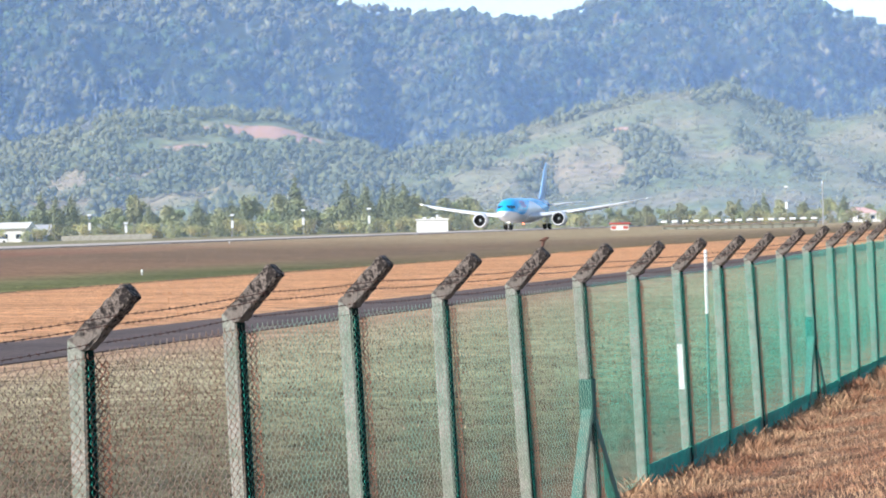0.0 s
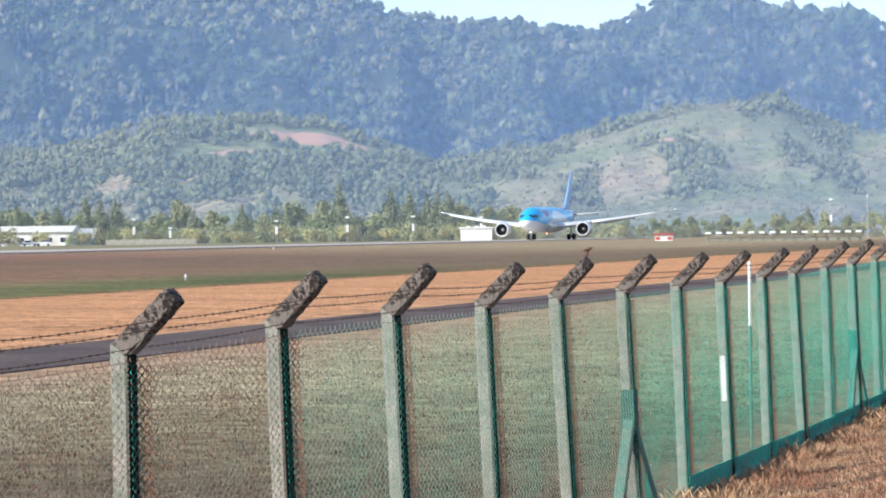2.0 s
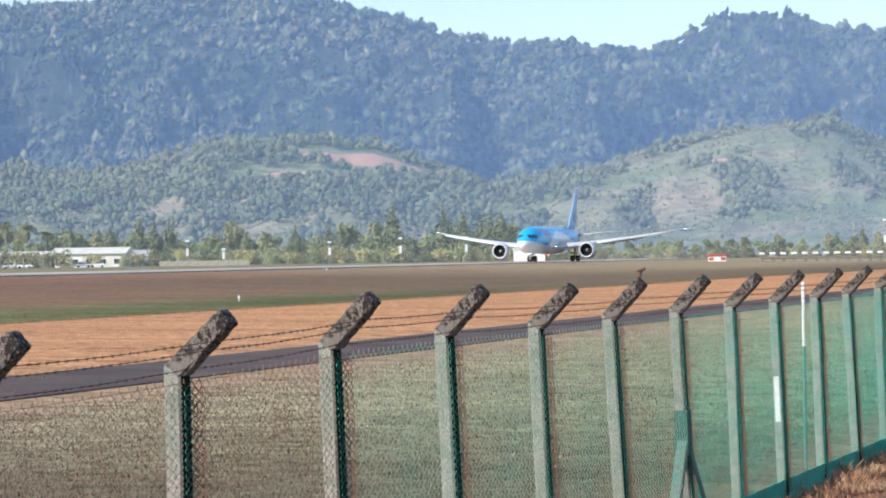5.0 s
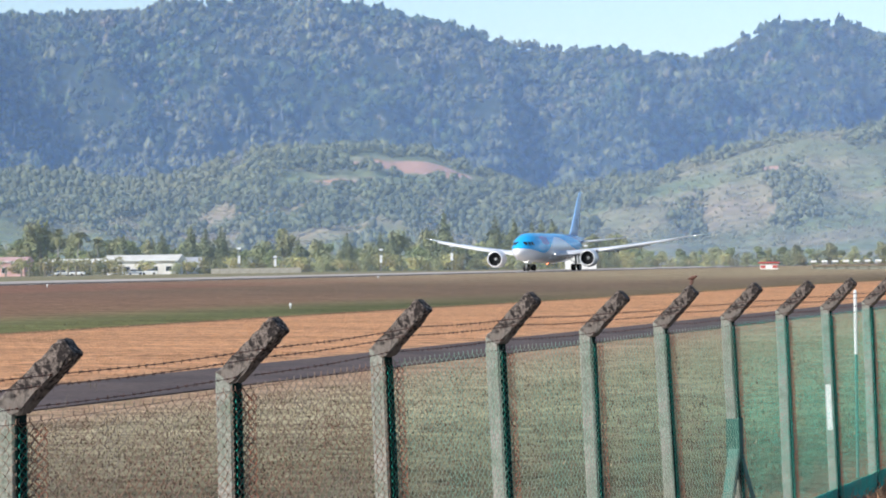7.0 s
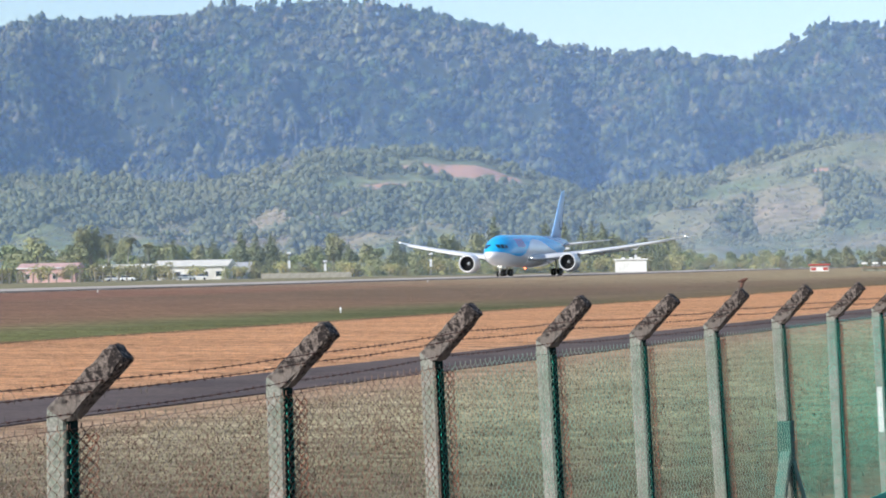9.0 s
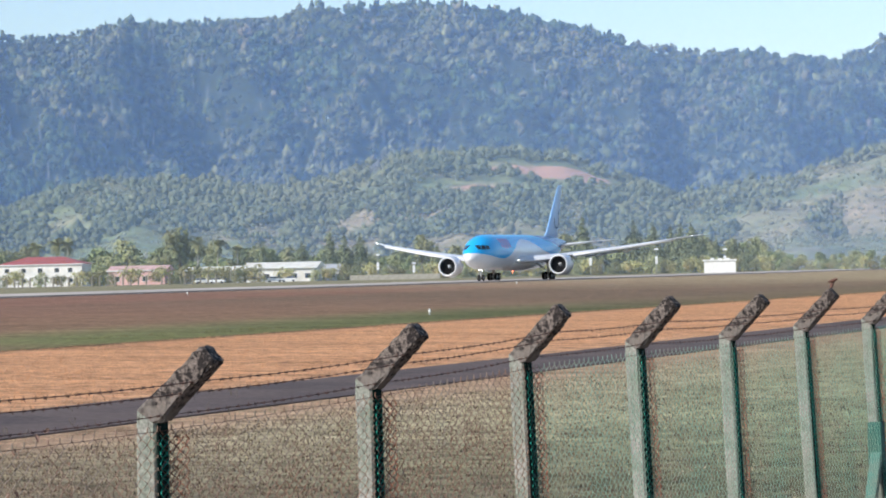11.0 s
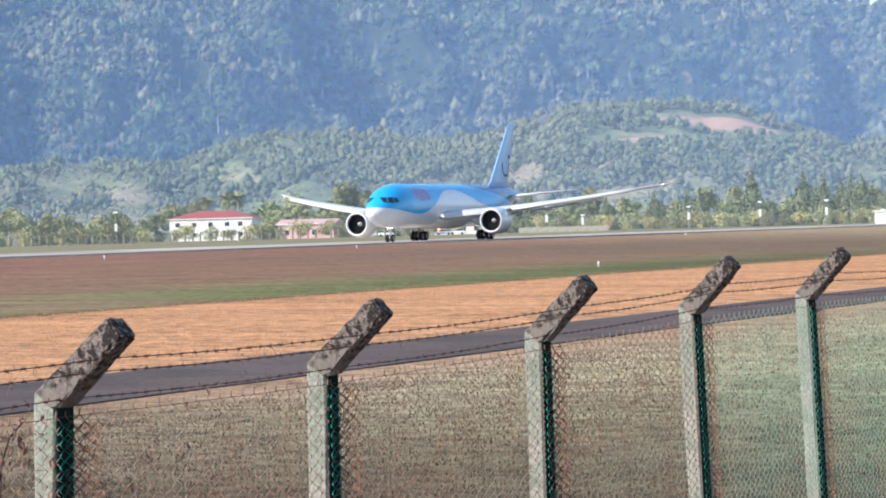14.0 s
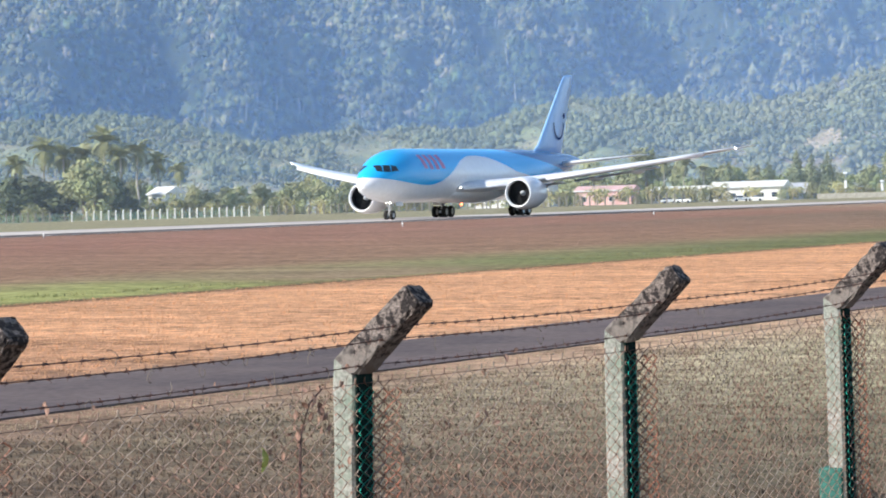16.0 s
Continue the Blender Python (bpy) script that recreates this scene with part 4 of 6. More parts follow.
def livery_material():
    """Blue above, white below, parted by a wave along the fuselage."""
    m = material("livery", (0.78, 0.79, 0.81), 0.25, vary=0.04, scale=0.2, fine=2, coat=0.15)
    nt, lk = m.node_tree, m.node_tree.links.new
    b = nt.nodes["Principled BSDF"]
    last = b.inputs["Base Color"].links[0].from_socket
    co = nt.nodes.new("ShaderNodeTexCoord")
    sep = nt.nodes.new("ShaderNodeSeparateXYZ")
    lk(co.outputs["Object"], sep.inputs[0])
    dv = nt.nodes.new("ShaderNodeMath")
    dv.operation = "DIVIDE"
    lk(sep.outputs["X"], dv.inputs[0])
    dv.inputs[1].default_value = 57.0
    ramp = nt.nodes.new("ShaderNodeValToRGB")
    cr = ramp.color_ramp
    cr.interpolation = "B_SPLINE"
    while len(cr.elements) < len(LIVERY):
        cr.elements.new(0.5)
    for e, (x, z) in zip(cr.elements, LIVERY):
        e.position, e.color = x / 57.0, (z / 10, z / 10, z / 10, 1)
    lk(dv.outputs[0], ramp.inputs[0])
    sub = nt.nodes.new("ShaderNodeMath")
    sub.operation = "MULTIPLY_ADD"
    lk(ramp.outputs[0], sub.inputs[0])
    sub.inputs[1].default_value = -10.0
    lk(sep.outputs["Z"], sub.inputs[2])
    rg = nt.nodes.new("ShaderNodeMapRange")
    rg.inputs["From Min"].default_value, rg.inputs["From Max"].default_value = -0.02, 0.02
    lk(sub.outputs[0], rg.inputs[0])
    mx = nt.nodes.new("ShaderNodeMix")
    mx.data_type = "RGBA"
    lk(rg.outputs[0], mx.inputs["Factor"])
    lk(last, mx.inputs["A"])
    mx.inputs["B"].default_value = (0.02, 0.44, 0.88, 1)
    # a dark blue wedge over the rear fuselage
    edge = nt.nodes.new("ShaderNodeMapRange")
    edge.inputs["From Min"].default_value, edge.inputs["From Max"].default_value = 31.0, 50.0
    edge.inputs["To Min"].default_value, edge.inputs["To Max"].default_value = 7.75, 4.9
    edge.clamp = False
    lk(sep.outputs["X"], edge.inputs[0])
    above, wedge = nt.nodes.new("ShaderNodeMath"), nt.nodes.new("ShaderNodeMix")
    above.operation = "GREATER_THAN"
    lk(sep.outputs["Z"], above.inputs[0])
    lk(edge.outputs[0], above.inputs[1])
    wedge.data_type = "RGBA"
    lk(above.outputs[0], wedge.inputs["Factor"])
    lk(mx.outputs["Result"], wedge.inputs["A"])
    wedge.inputs["B"].default_value = (0.02, 0.13, 0.31, 1)
    lk(wedge.outputs["Result"], b.inputs["Base Color"])
    return m


def revolve(bm, profile, centre, sides=40):
    """A ring body round the x axis through the centre, from (x, radius) pairs."""
    rings = [[bm.verts.new((centre[0] + x, centre[1] + r * math.cos(t), centre[2] + r * math.sin(t))) for t in (2 * math.pi * j / sides for j in range(sides))] for x, r in profile]
    for a, b in zip(rings, rings[1:]):
        for j in range(sides):
            bm.faces.new((a[j], a[(j + 1) % sides], b[(j + 1) % sides], b[j]))
    return rings


def foil(bm, stations, up=False):
    """A wing or fin from stations (leading x, trailing x, span, height, thickness); up: the span runs along z."""
    shape = [(0, 0), (0.015, 0.35), (0.06, 0.7), (0.18, 1.0), (0.4, 0.95), (0.7, 0.5), (1, 0.04), (1, -0.04), (0.7, -0.42), (0.4, -0.75), (0.18, -0.75), (0.06, -0.55), (0.015, -0.3)]
    rings = []
    for le, te, s, h, th in stations:
        ring = []
        for u, v in shape:
            x, t = le + (te - le) * u, v * th / 2
            ring.append(bm.verts.new((x, t, s) if up else (x, s, h + t)))
        rings.append(ring)
    n = len(shape)
    for a, b in zip(rings, rings[1:]):
        for j in range(n):
            bm.faces.new((a[j], a[(j + 1) % n], b[(j + 1) % n], b[j]))
    bm.faces.new(rings[0])
    bm.faces.new(rings[-1][::-1])
    return bm


def wing_line(y):
    """Leading edge, trailing edge and height of the wing at y from the middle."""
    le = 17.6 + 0.66 * (y - 2.4) if y < 26.2 else 33.3 + 1.22 * (y - 26.2)
    te = lerp_table([(2.4, 31.0), (9.5, 31.8), (26.2, 36.9), (28.5, 38.0), (30.05, 39.0)], y)
    return le, te, 3.2 + 0.088 * (y - 2.4) + 0.0017 * y * y


def wheel(parent, x, y, r, w):
    bm = bmesh.new()
    prof = [(-w / 2, r * 0.62), (-w / 2, r * 0.86), (-w * 0.36, r * 0.97), (0, r), (w * 0.36, r * 0.97), (w / 2, r * 0.86), (w / 2, r * 0.62)]
    rings = [[bm.verts.new((x + rr * math.cos(t), y + yy, r + rr * math.sin(t))) for t in (2 * math.pi * j / 20 for j in range(20))] for yy, rr in prof]
    for a, b in zip(rings, rings[1:] + rings[:1]):
        for j in range(20):
            bm.faces.new((a[j], a[(j + 1) % 20], b[(j + 1) % 20], b[j]))
    ob = part("wheel", bm, M["tyre"], parent, "black tyre", smooth_faces=True)
    bm = bmesh.new()
    hub = [[bm.verts.new((x + rr * math.cos(t), y + yy, r + rr * math.sin(t))) for t in (2 * math.pi * j / 14 for j in range(14))] for yy, rr in ((-w * 0.35, r * 0.6), (-w * 0.2, r * 0.2), (w * 0.2, r * 0.2), (w * 0.35, r * 0.6))]
    for a, b in zip(hub, hub[1:]):
        for j in range(14):
            bm.faces.new((a[j], a[(j + 1) % 14], b[(j + 1) % 14], b[j]))
    part("rim", bm, M["strut"], parent, "grey wheel rim")
    return ob


NOSE_A, NOSE_Q, RUN_Z = 750.4, 161.33, 1.49


def build_airliner():
    plane = empty("airliner", RUNWAY @ Matrix.Translation((NOSE_A, NOSE_Q, RUN_Z)))
    tagged(plane, "blue and white twin-engine airliner rolling along the runway", "airplane")
    # fuselage
    bm = bmesh.new()
    xs = [0.0, 0.06, 0.14, 0.25, 0.45, 0.7, 1.0, 1.4, 1.9, 2.4, 3.0, 3.6, 4.3, 5.0, 5.8, 6.6, 7.6, 8.6] + [8.6 + 2.74 * i for i in range(1, 11)] + [37.2, 38.4, 39.5, 41.2, 43.0, 44.8, 46.5, 48.3, 50.0, 51.5, 53.0, 54.3, 55.5, 56.2, 56.7]
    rings = []
    for x in xs:
        w, h, z = body_at(x)
        if x < 0.25:
            k = math.sqrt(max(x, 0.0004) / 0.25)
            w, h = 0.52 * k, 0.50 * k
        rings.append([bm.verts.new((x, w * math.cos(t), z + h * math.sin(t))) for t in (2 * math.pi * j / 56 for j in range(56))])
    for a, b in zip(rings, rings[1:]):
        for j in range(56):
            bm.faces.new((a[j], a[(j + 1) % 56], b[(j + 1) % 56], b[j]))
    bm.faces.new(rings[0][::-1])
    bm.faces.new(rings[-1])
    body = part("fuselage", bm, livery_material(), plane, "fuselage with a blue wave over white", smooth_faces=True)
    # belly fairing
    bm = bmesh.new()
    bel = [(15.5, 0.4, 0.2), (17.5, 2.0, 0.7), (20, 3.0, 1.1), (27, 3.2, 1.25), (31, 2.7, 1.0), (34, 1.4, 0.5), (35.5, 0.3, 0.1)]
    br = [[bm.verts.new((x, w * math.cos(t), 2.75 + (h if math.sin(t) < 0 else 0.5) * math.sin(t))) for t in (2 * math.pi * j / 28 for j in range(28))] for x, w, h in bel]
    for a, b in zip(br, br[1:]):
        for j in range(28):
            bm.faces.new((a[j], a[(j + 1) % 28], b[(j + 1) % 28], b[j]))
    part("belly_fairing", bm, M["paint_white"], plane, smooth_faces=True)
    # flight deck windows
    for side in (1, -1):
        for cs in ([(1.75, 50), (2.2, 34), (2.62, 55), (2.1, 80)], [(2.3, 32), (3.15, 22), (3.42, 40), (2.74, 54)], [(3.27, 21), (4.3, 17), (4.15, 31), (3.54, 39)]):
            bm = patch(bmesh.new(), cs, 0.015)
            if side < 0:
                bmesh.ops.scale(bm, vec=(1, -1, 1), verts=bm.verts[:])
            part("cockpit_window", bm, M["window_glass"], body, "dark flight deck window", smooth_faces=True)
    # plain red shapes of the airline's mark, on both sides
    for side in (1, -1):
        for x0, x1, t0, t1 in ((9.6, 10.4, 14, 48), (11.0, 11.8, 12, 48), (12.4, 13.2, 12, 48), (13.8, 14.6, 14, 48)):
            bm = patch(bmesh.new(), [(x0, t0), (x1, t0), (x1 - 0.5, t1), (x0 - 0.5, t1)], 0.012)
            if side < 0:
                bmesh.ops.scale(bm, vec=(1, -1, 1), verts=bm.verts[:])
            part("red_mark", bm, M["paint_red"], body, "red shape of the airline's mark", smooth_faces=True)
    for s in (-1, 1):
        # wing
        bm = bmesh.new()
        st = []
        for y in (2.0, 4, 6.5, 9.5, 13, 17, 21, 24.5, 26.2, 27.6, 28.8, 29.6, 30.05):
            le, te, z = wing_line(max(y, 2.4))
            th = lerp_table([(2, 1.55), (9.5, 0.95), (26, 0.34), (30.05, 0.06)], y)
            st.append((le, te, s * y, z, th))
        wing = part("wing", foil(bm, st), M["paint_grey"], plane, "grey swept wing with raked tip", smooth_faces=True)
        # extended slats, white
        bm = bmesh.new()
        st = []
        for y in (3.4, 6, 8.4):
            le, te, z = wing_line(y)
            st.append((le - 0.55, le + 0.45, s * y, z - 0.22, 0.42))
        part("slat", foil(bm, st), M["paint_white"], wing, "white leading-edge slat", smooth_faces=True)
        bm = bmesh.new()
        st = []
        for y in (11.2, 15, 19, 23, 26.0):
            le, te, z = wing_line(y)
            st.append((le - 0.62, le + 0.6, s * y, z - 0.17, 0.56))
        part("slat", foil(bm, st), M["paint_white"], wing, "white leading-edge slat", smooth_faces=True)
        # lowered flaps
        for y0, y1 in ((3.2, 9.0), (10.6, 19.5)):
            bm = bmesh.new()
            st = []
            for y in (y0, (y0 + y1) / 2, y1):
                le, te, z = wing_line(y)
                st.append((te - 0.5, te + 1.3, s * y, z - 0.35, 0.3))
            f = foil(bm, st)
            part("flap", f, M["paint_grey"], wing, smooth_faces=True)
        # fairings of the flap tracks
        for y in (7.0, 13.0, 17.5):
            le, te, z = wing_line(y)
            bm = bmesh.new()
            revolve(bm, [(0, 0.03), (0.8, 0.22), (2.2, 0.28), (3.6, 0.16), (4.4, 0.03)], (te - 2.6, s * y, z - 0.5), 12)
            part("flap_track_fairing", bm, M["paint_grey"], wing, smooth_faces=True)
        # navigation light at the tip
        le, te, z = wing_line(28.6)
        bm = bmesh.new()
        bmesh.ops.create_icosphere(bm, subdivisions=2, radius=0.065, matrix=Matrix.Translation((le - 0.05, s * 28.6, z)))
        part("wing_light", bm, M["lamp_white"], wing, "white light at the wing tip", smooth_faces=True)
        le, te, z = wing_line(2.9)
        bm = bmesh.new()
        bmesh.ops.create_icosphere(bm, subdivisions=2, radius=0.07, matrix=Matrix.Translation((le - 0.1, s * 3.0, z + 0.1)))
        part("landing_light", bm, M["lamp_white"], wing, "bright landing light in the wing root", smooth_faces=True)
        # engine
        c = (18.2, s * 9.8, 2.5)
        bm = bmesh.new()
        revolve(bm, [(0.02, 1.50), (0.25, 1.66), (0.8, 1.78), (1.8, 1.84), (3.2, 1.76), (4.4, 1.5), (5.2, 1.28), (5.2, 1.15), (4.2, 1.2)], c)
        engine = part("engine", bm, M["paint_white"], plane, "white engine nacelle", smooth_faces=True)
        bm = bmesh.new()
        revolve(bm, [(0.40, 1.36), (0.16, 1.38), (0.03, 1.44), (0.0, 1.50), (0.03, 1.56), (0.12, 1.61), (0.26, 1.665)], c)
        part("inlet_lip", bm, M["lip_metal"], engine, "bright metal inlet lip", smooth_faces=True)
        bm = bmesh.new()
        revolve(bm, [(0.40, 1.36), (0.9, 1.38), (1.5, 1.42)], c)
        part("inlet_duct", bm, M["dark"], engine, smooth_faces=True)
        bm = bmesh.new()
        revolve(bm, [(1.42, 1.42), (1.42, 0.3)], c)
        part("fan_disc", bm, M["dark"], engine)
        for k in range(20):
            t = 2 * math.pi * k / 20
            bm = bmesh.new()
            e = [Vector((c[0] + dx, c[1] + r * math.cos(t + o), c[2] + r * math.sin(t + o))) for dx, r, o in ((1.3, 0.3, 0), (1.15, 1.4, 0.12), (1.3, 1.4, 0.27), (1.4, 0.3, 0.2))]
            lo, hi = [bm.verts.new(v) for v in e], [bm.verts.new(v - Vector((0.03, 0, 0))) for v in e]
            bm.faces.new(lo[::-1]), bm.faces.new(hi)
            for n in range(4):
                bm.faces.new((lo[n], lo[(n + 1) % 4], hi[(n + 1) % 4], hi[n]))
            part("fan_blade", bm, M["fan"], engine, "dark fan blade")
        bm = bmesh.new()
        revolve(bm, [(0.75, 0.02), (0.9, 0.14), (1.15, 0.26), (1.4, 0.34)], c, 20)
        part("spinner", bm, M["paint_grey"], engine, "grey spinner", smooth_faces=True)
        bm = bmesh.new()
        revolve(bm, [(4.6, 1.0), (5.6, 0.85), (6.6, 0.55), (6.6, 0.35), (7.3, 0.05)], c, 24)
        part("core_nozzle", bm, M["strut"], engine, smooth_faces=True)
        bm = bmesh.new()
        le, te, z = wing_line(9.8)
        vs = [bm.verts.new(v) for y in (-0.2, 0.2) for v in ((c[0] + 1.2, c[1] + y, c[2] + 1.75), (c[0] + 5.5, c[1] + y, c[2] + 1.2), (c[0] + 8.5, c[1] + y, z - 0.2), (c[0] + 5.0, c[1] + y, z + 0.15))]
        for f in ((0, 1, 2, 3), (7, 6, 5, 4), (0, 4, 5, 1), (1, 5, 6, 2), (2, 6, 7, 3), (3, 7, 4, 0)):
            bm.faces.new([vs[k] for k in f])
        part("pylon", bm, M["paint_white"], engine)
        # tailplane
        bm = bmesh.new()
        foil(bm, [(47.6, 53.2, s * 0.9, 5.9, 0.6), (51.0, 54.6, s * 6.0, 6.4, 0.35), (53.4, 55.4, s * 9.6, 6.75, 0.15), (54.3, 55.5, s * 9.9, 6.78, 0.05)])
        part("tailplane", bm, M["paint_grey"], plane, smooth_faces=True)
        # main gear
        bm = bmesh.new()
        tube(bm, [(28.6, s * 4.9, 3.0), (29.1, s * 4.9, 0.75)], 0.2, 10)
        tube(bm, [(28.3, s * 4.9, 0.68), (29.9, s * 4.9, 0.68)], 0.14, 8)
        tube(bm, [(29.0, s * 4.9, 1.5), (27.9, s * 3.2, 2.7)], 0.11, 8)
        gear = part("main_gear", bm, M["strut"], plane, "main landing gear with four wheels")
        for dx in (-0.73, 0.73):
            for dy in (-0.62, 0.62):
                wheel(gear, 29.1 + dx, s * 4.9 + dy, 0.66, 0.5)
        bm = bmesh.new()
        box(bm, 27.8, 30.2, s * 5.55 - 0.03, s * 5.55 + 0.03, 1.45, 3.2)
        part("gear_door", bevelled(bm, 0.02), M["paint_white"], gear)
    # nose gear
    bm = bmesh.new()
    tube(bm, [(6.3, 0, 2.6), (6.3, 0, 0.5)], 0.13, 10)
    tube(bm, [(6.3, -0.4, 0.5), (6.3, 0.4, 0.5)], 0.09, 8)
    tube(bm, [(6.3, 0, 1.3), (7.6, 0, 2.3)], 0.08, 8)
    gear = part("nose_gear", bm, M["strut"], plane, "nose landing gear with two wheels")
    for y in (-0.36, 0.36):
        wheel(gear, 6.3, y, 0.5, 0.36)
    for y in (-0.75, 0.75):
        bm = bmesh.new()
        box(bm, 6.7, 8.4, y * 0.8 - 0.02, y * 0.8 + 0.02, 1.5, 2.2)
        part("gear_door", bevelled(bm, 0.01), M["paint_white"], gear)
    bm = bmesh.new()
    for y in (-0.22, 0.22):
        bmesh.ops.create_icosphere(bm, subdivisions=2, radius=0.15, matrix=Matrix.Translation((6.12, y, 1.95)))
    part("taxi_light", bm, M["lamp_white"], gear, "bright light on the nose gear", smooth_faces=True)
    bm = bmesh.new()
    bmesh.ops.create_icosphere(bm, subdivisions=2, radius=0.13, matrix=Matrix.Translation((24.0, 0, 1.45)))
    part("beacon", bm, M["lamp_red"], plane, "red beacon under the belly", smooth_faces=True)
    # fin, with the mark's dark curves
    bm = bmesh.new()
    fin = part("fin", foil(bm, [(42.6, 51.4, 7.0, 0, 0.5), (44.9, 51.9, 8.2, 0, 0.75), (48.9, 53.7, 12.5, 0, 0.55), (51.8, 55.0, 15.6, 0, 0.35), (52.8, 55.4, 16.5, 0, 0.22), (53.6, 55.5, 16.75, 0, 0.06)], True), M["paint_fin"], plane, "light blue tail fin", smooth_faces=True)
    for s in (-1, 1):
        bm = bmesh.new()
        arc = [(50.3 + 1.5 * math.cos(t), 10.75 + 1.9 * math.sin(t)) for t in [math.pi * (0.97 + 1.06 * k / 18) for k in range(19)]]
        for (x0, z0), (x1, z1) in zip(arc, arc[1:]):
            n0 = Vector((x0 - 50.3, z0 - 10.75)).normalized() * 0.27
            n1 = Vector((x1 - 50.3, z1 - 10.75)).normalized() * 0.27
            bm.faces.new([bm.verts.new((x, s * 0.362, z)) for x, z in ((x0, z0), (x1, z1), (x1 - n1.x, z1 - n1.y), (x0 - n0.x, z0 - n0.y))])
        part("fin_mark", bm, M["paint_navy"], fin, "dark blue curved mark")
        bm = bmesh.new()
        bm.faces.new([bm.verts.new((51.9 + 0.35 * math.cos(t), s * 0.34, 11.75 + 0.35 * math.sin(t))) for t in [0.5236 * k for k in range(12)]])
        part("fin_dot", bm, M["paint_navy"], fin, "dark blue dot")
    return plane


# ---- trees ----
def leaf_cloud(bm, centres, count, size, rng, squash=1.0):
    """Small bent leaf clumps strewn over rounded masses (centre, radius)."""
    total = sum(r * r for _, r in centres)
    for c, r in centres:
        for _ in range(max(4, int(count * r * r / total))):
            d = Vector((rng.gauss(0, 1), rng.gauss(0, 1), rng.gauss(0, 1))).normalized()
            p = Vector(c) + Vector((d.x, d.y, d.z * squash)) * r * rng.uniform(0.55, 1.08)
            n = (d + Vector((rng.gauss(0, 0.5), rng.gauss(0, 0.5), rng.gauss(0, 0.5) + 0.3))).normalized()
            u = n.orthogonal().normalized()
            v = n.cross(u)
            s = size * rng.uniform(0.6, 1.4)
            a = rng.uniform(0, 6.28)
            u, v = u * math.cos(a) + v * math.sin(a), v * math.cos(a) - u * math.sin(a)
            q = [bm.verts.new(p + u * s * x + v * s * y + n * s * h) for x, y, h in ((-0.9, -0.2, -0.2), (0.1, -0.6, 0.1), (0.95, 0.1, -0.25), (0.0, 0.65, 0.12))]
            bm.faces.new((q[0], q[1], q[3]))
            bm.faces.new((q[1], q[2], q[3]))


def broad_tree(name, height, spread, mat, seed, label, leafs=1150, low=0.14):
    rng = random.Random(seed)
    tree = empty(name, Matrix())
    tagged(tree, label, "tree")
    bm = bmesh.new()
    tube(bm, [(0, 0, -0.5), (0.1, 0, height * 0.3), (0.2, 0.1, height * 0.62), (0.2, 0.2, height * 0.85)], [height * 0.03, height * 0.024, height * 0.014, 0.05], 7)
    centres = []
    for k in range(9):
        a, z = rng.uniform(0, 6.28), rng.uniform(low + (0.1 if low else 0.02), 0.86)
        rr = spread * 0.5 * rng.uniform(0.25, 0.75) * (1.15 - 0.6 * abs(z - 0.5))
        c = (rr * math.cos(a), rr * math.sin(a), height * z)
        tube(bm, [(0.1, 0, height * z * 0.55), tuple(x * 0.6 + (0, 0, height * z * 0.2)[i] for i, x in enumerate((c[0], c[1], c[2])))], [height * 0.011, 0.04], 5)
        centres.append((c, spread * rng.uniform(0.17, 0.28)))
    centres.append(((0, 0, height * 0.86), spread * 0.2))
    part("trunk", bm, M["bark"], tree)
    bm = bmesh.new()
    leaf_cloud(bm, centres, leafs, spread * 0.050, rng, 0.85)
    part("crown", bm, mat, tree)
    return tree


def conifer(name, height, width, seed):
    rng = random.Random(seed)
    tree = empty(name, Matrix())
    tagged(tree, "tall dark green pointed conifer behind the airfield", "tree")
    bm = bmesh.new()
    tube(bm, [(0, 0, -0.5), (0, 0, height * 0.5), (0, 0, height * 0.97)], [0.28, 0.18, 0.03], 7)
    centres = []
    for k in range(26):
        z = 0.10 + 0.87 * k / 25
        r = width * 0.5 * (1 - z) ** 0.8 * rng.uniform(0.75, 1.15) + 0.12
        a = rng.uniform(0, 6.28)
        centres.append(((r * 0.25 * math.cos(a), r * 0.25 * math.sin(a), height * z), r * 0.85))
        tube(bm, [(0, 0, height * z), (r * math.cos(a), r * math.sin(a), height * z + 0.2)], [0.06, 0.02], 4)
    part("trunk", bm, M["bark"], tree)
    bm = bmesh.new()
    leaf_cloud(bm, centres, 2000, 0.5, rng, 0.9)
    part("crown", bm, M["leaf_conifer"], tree)
    return tree


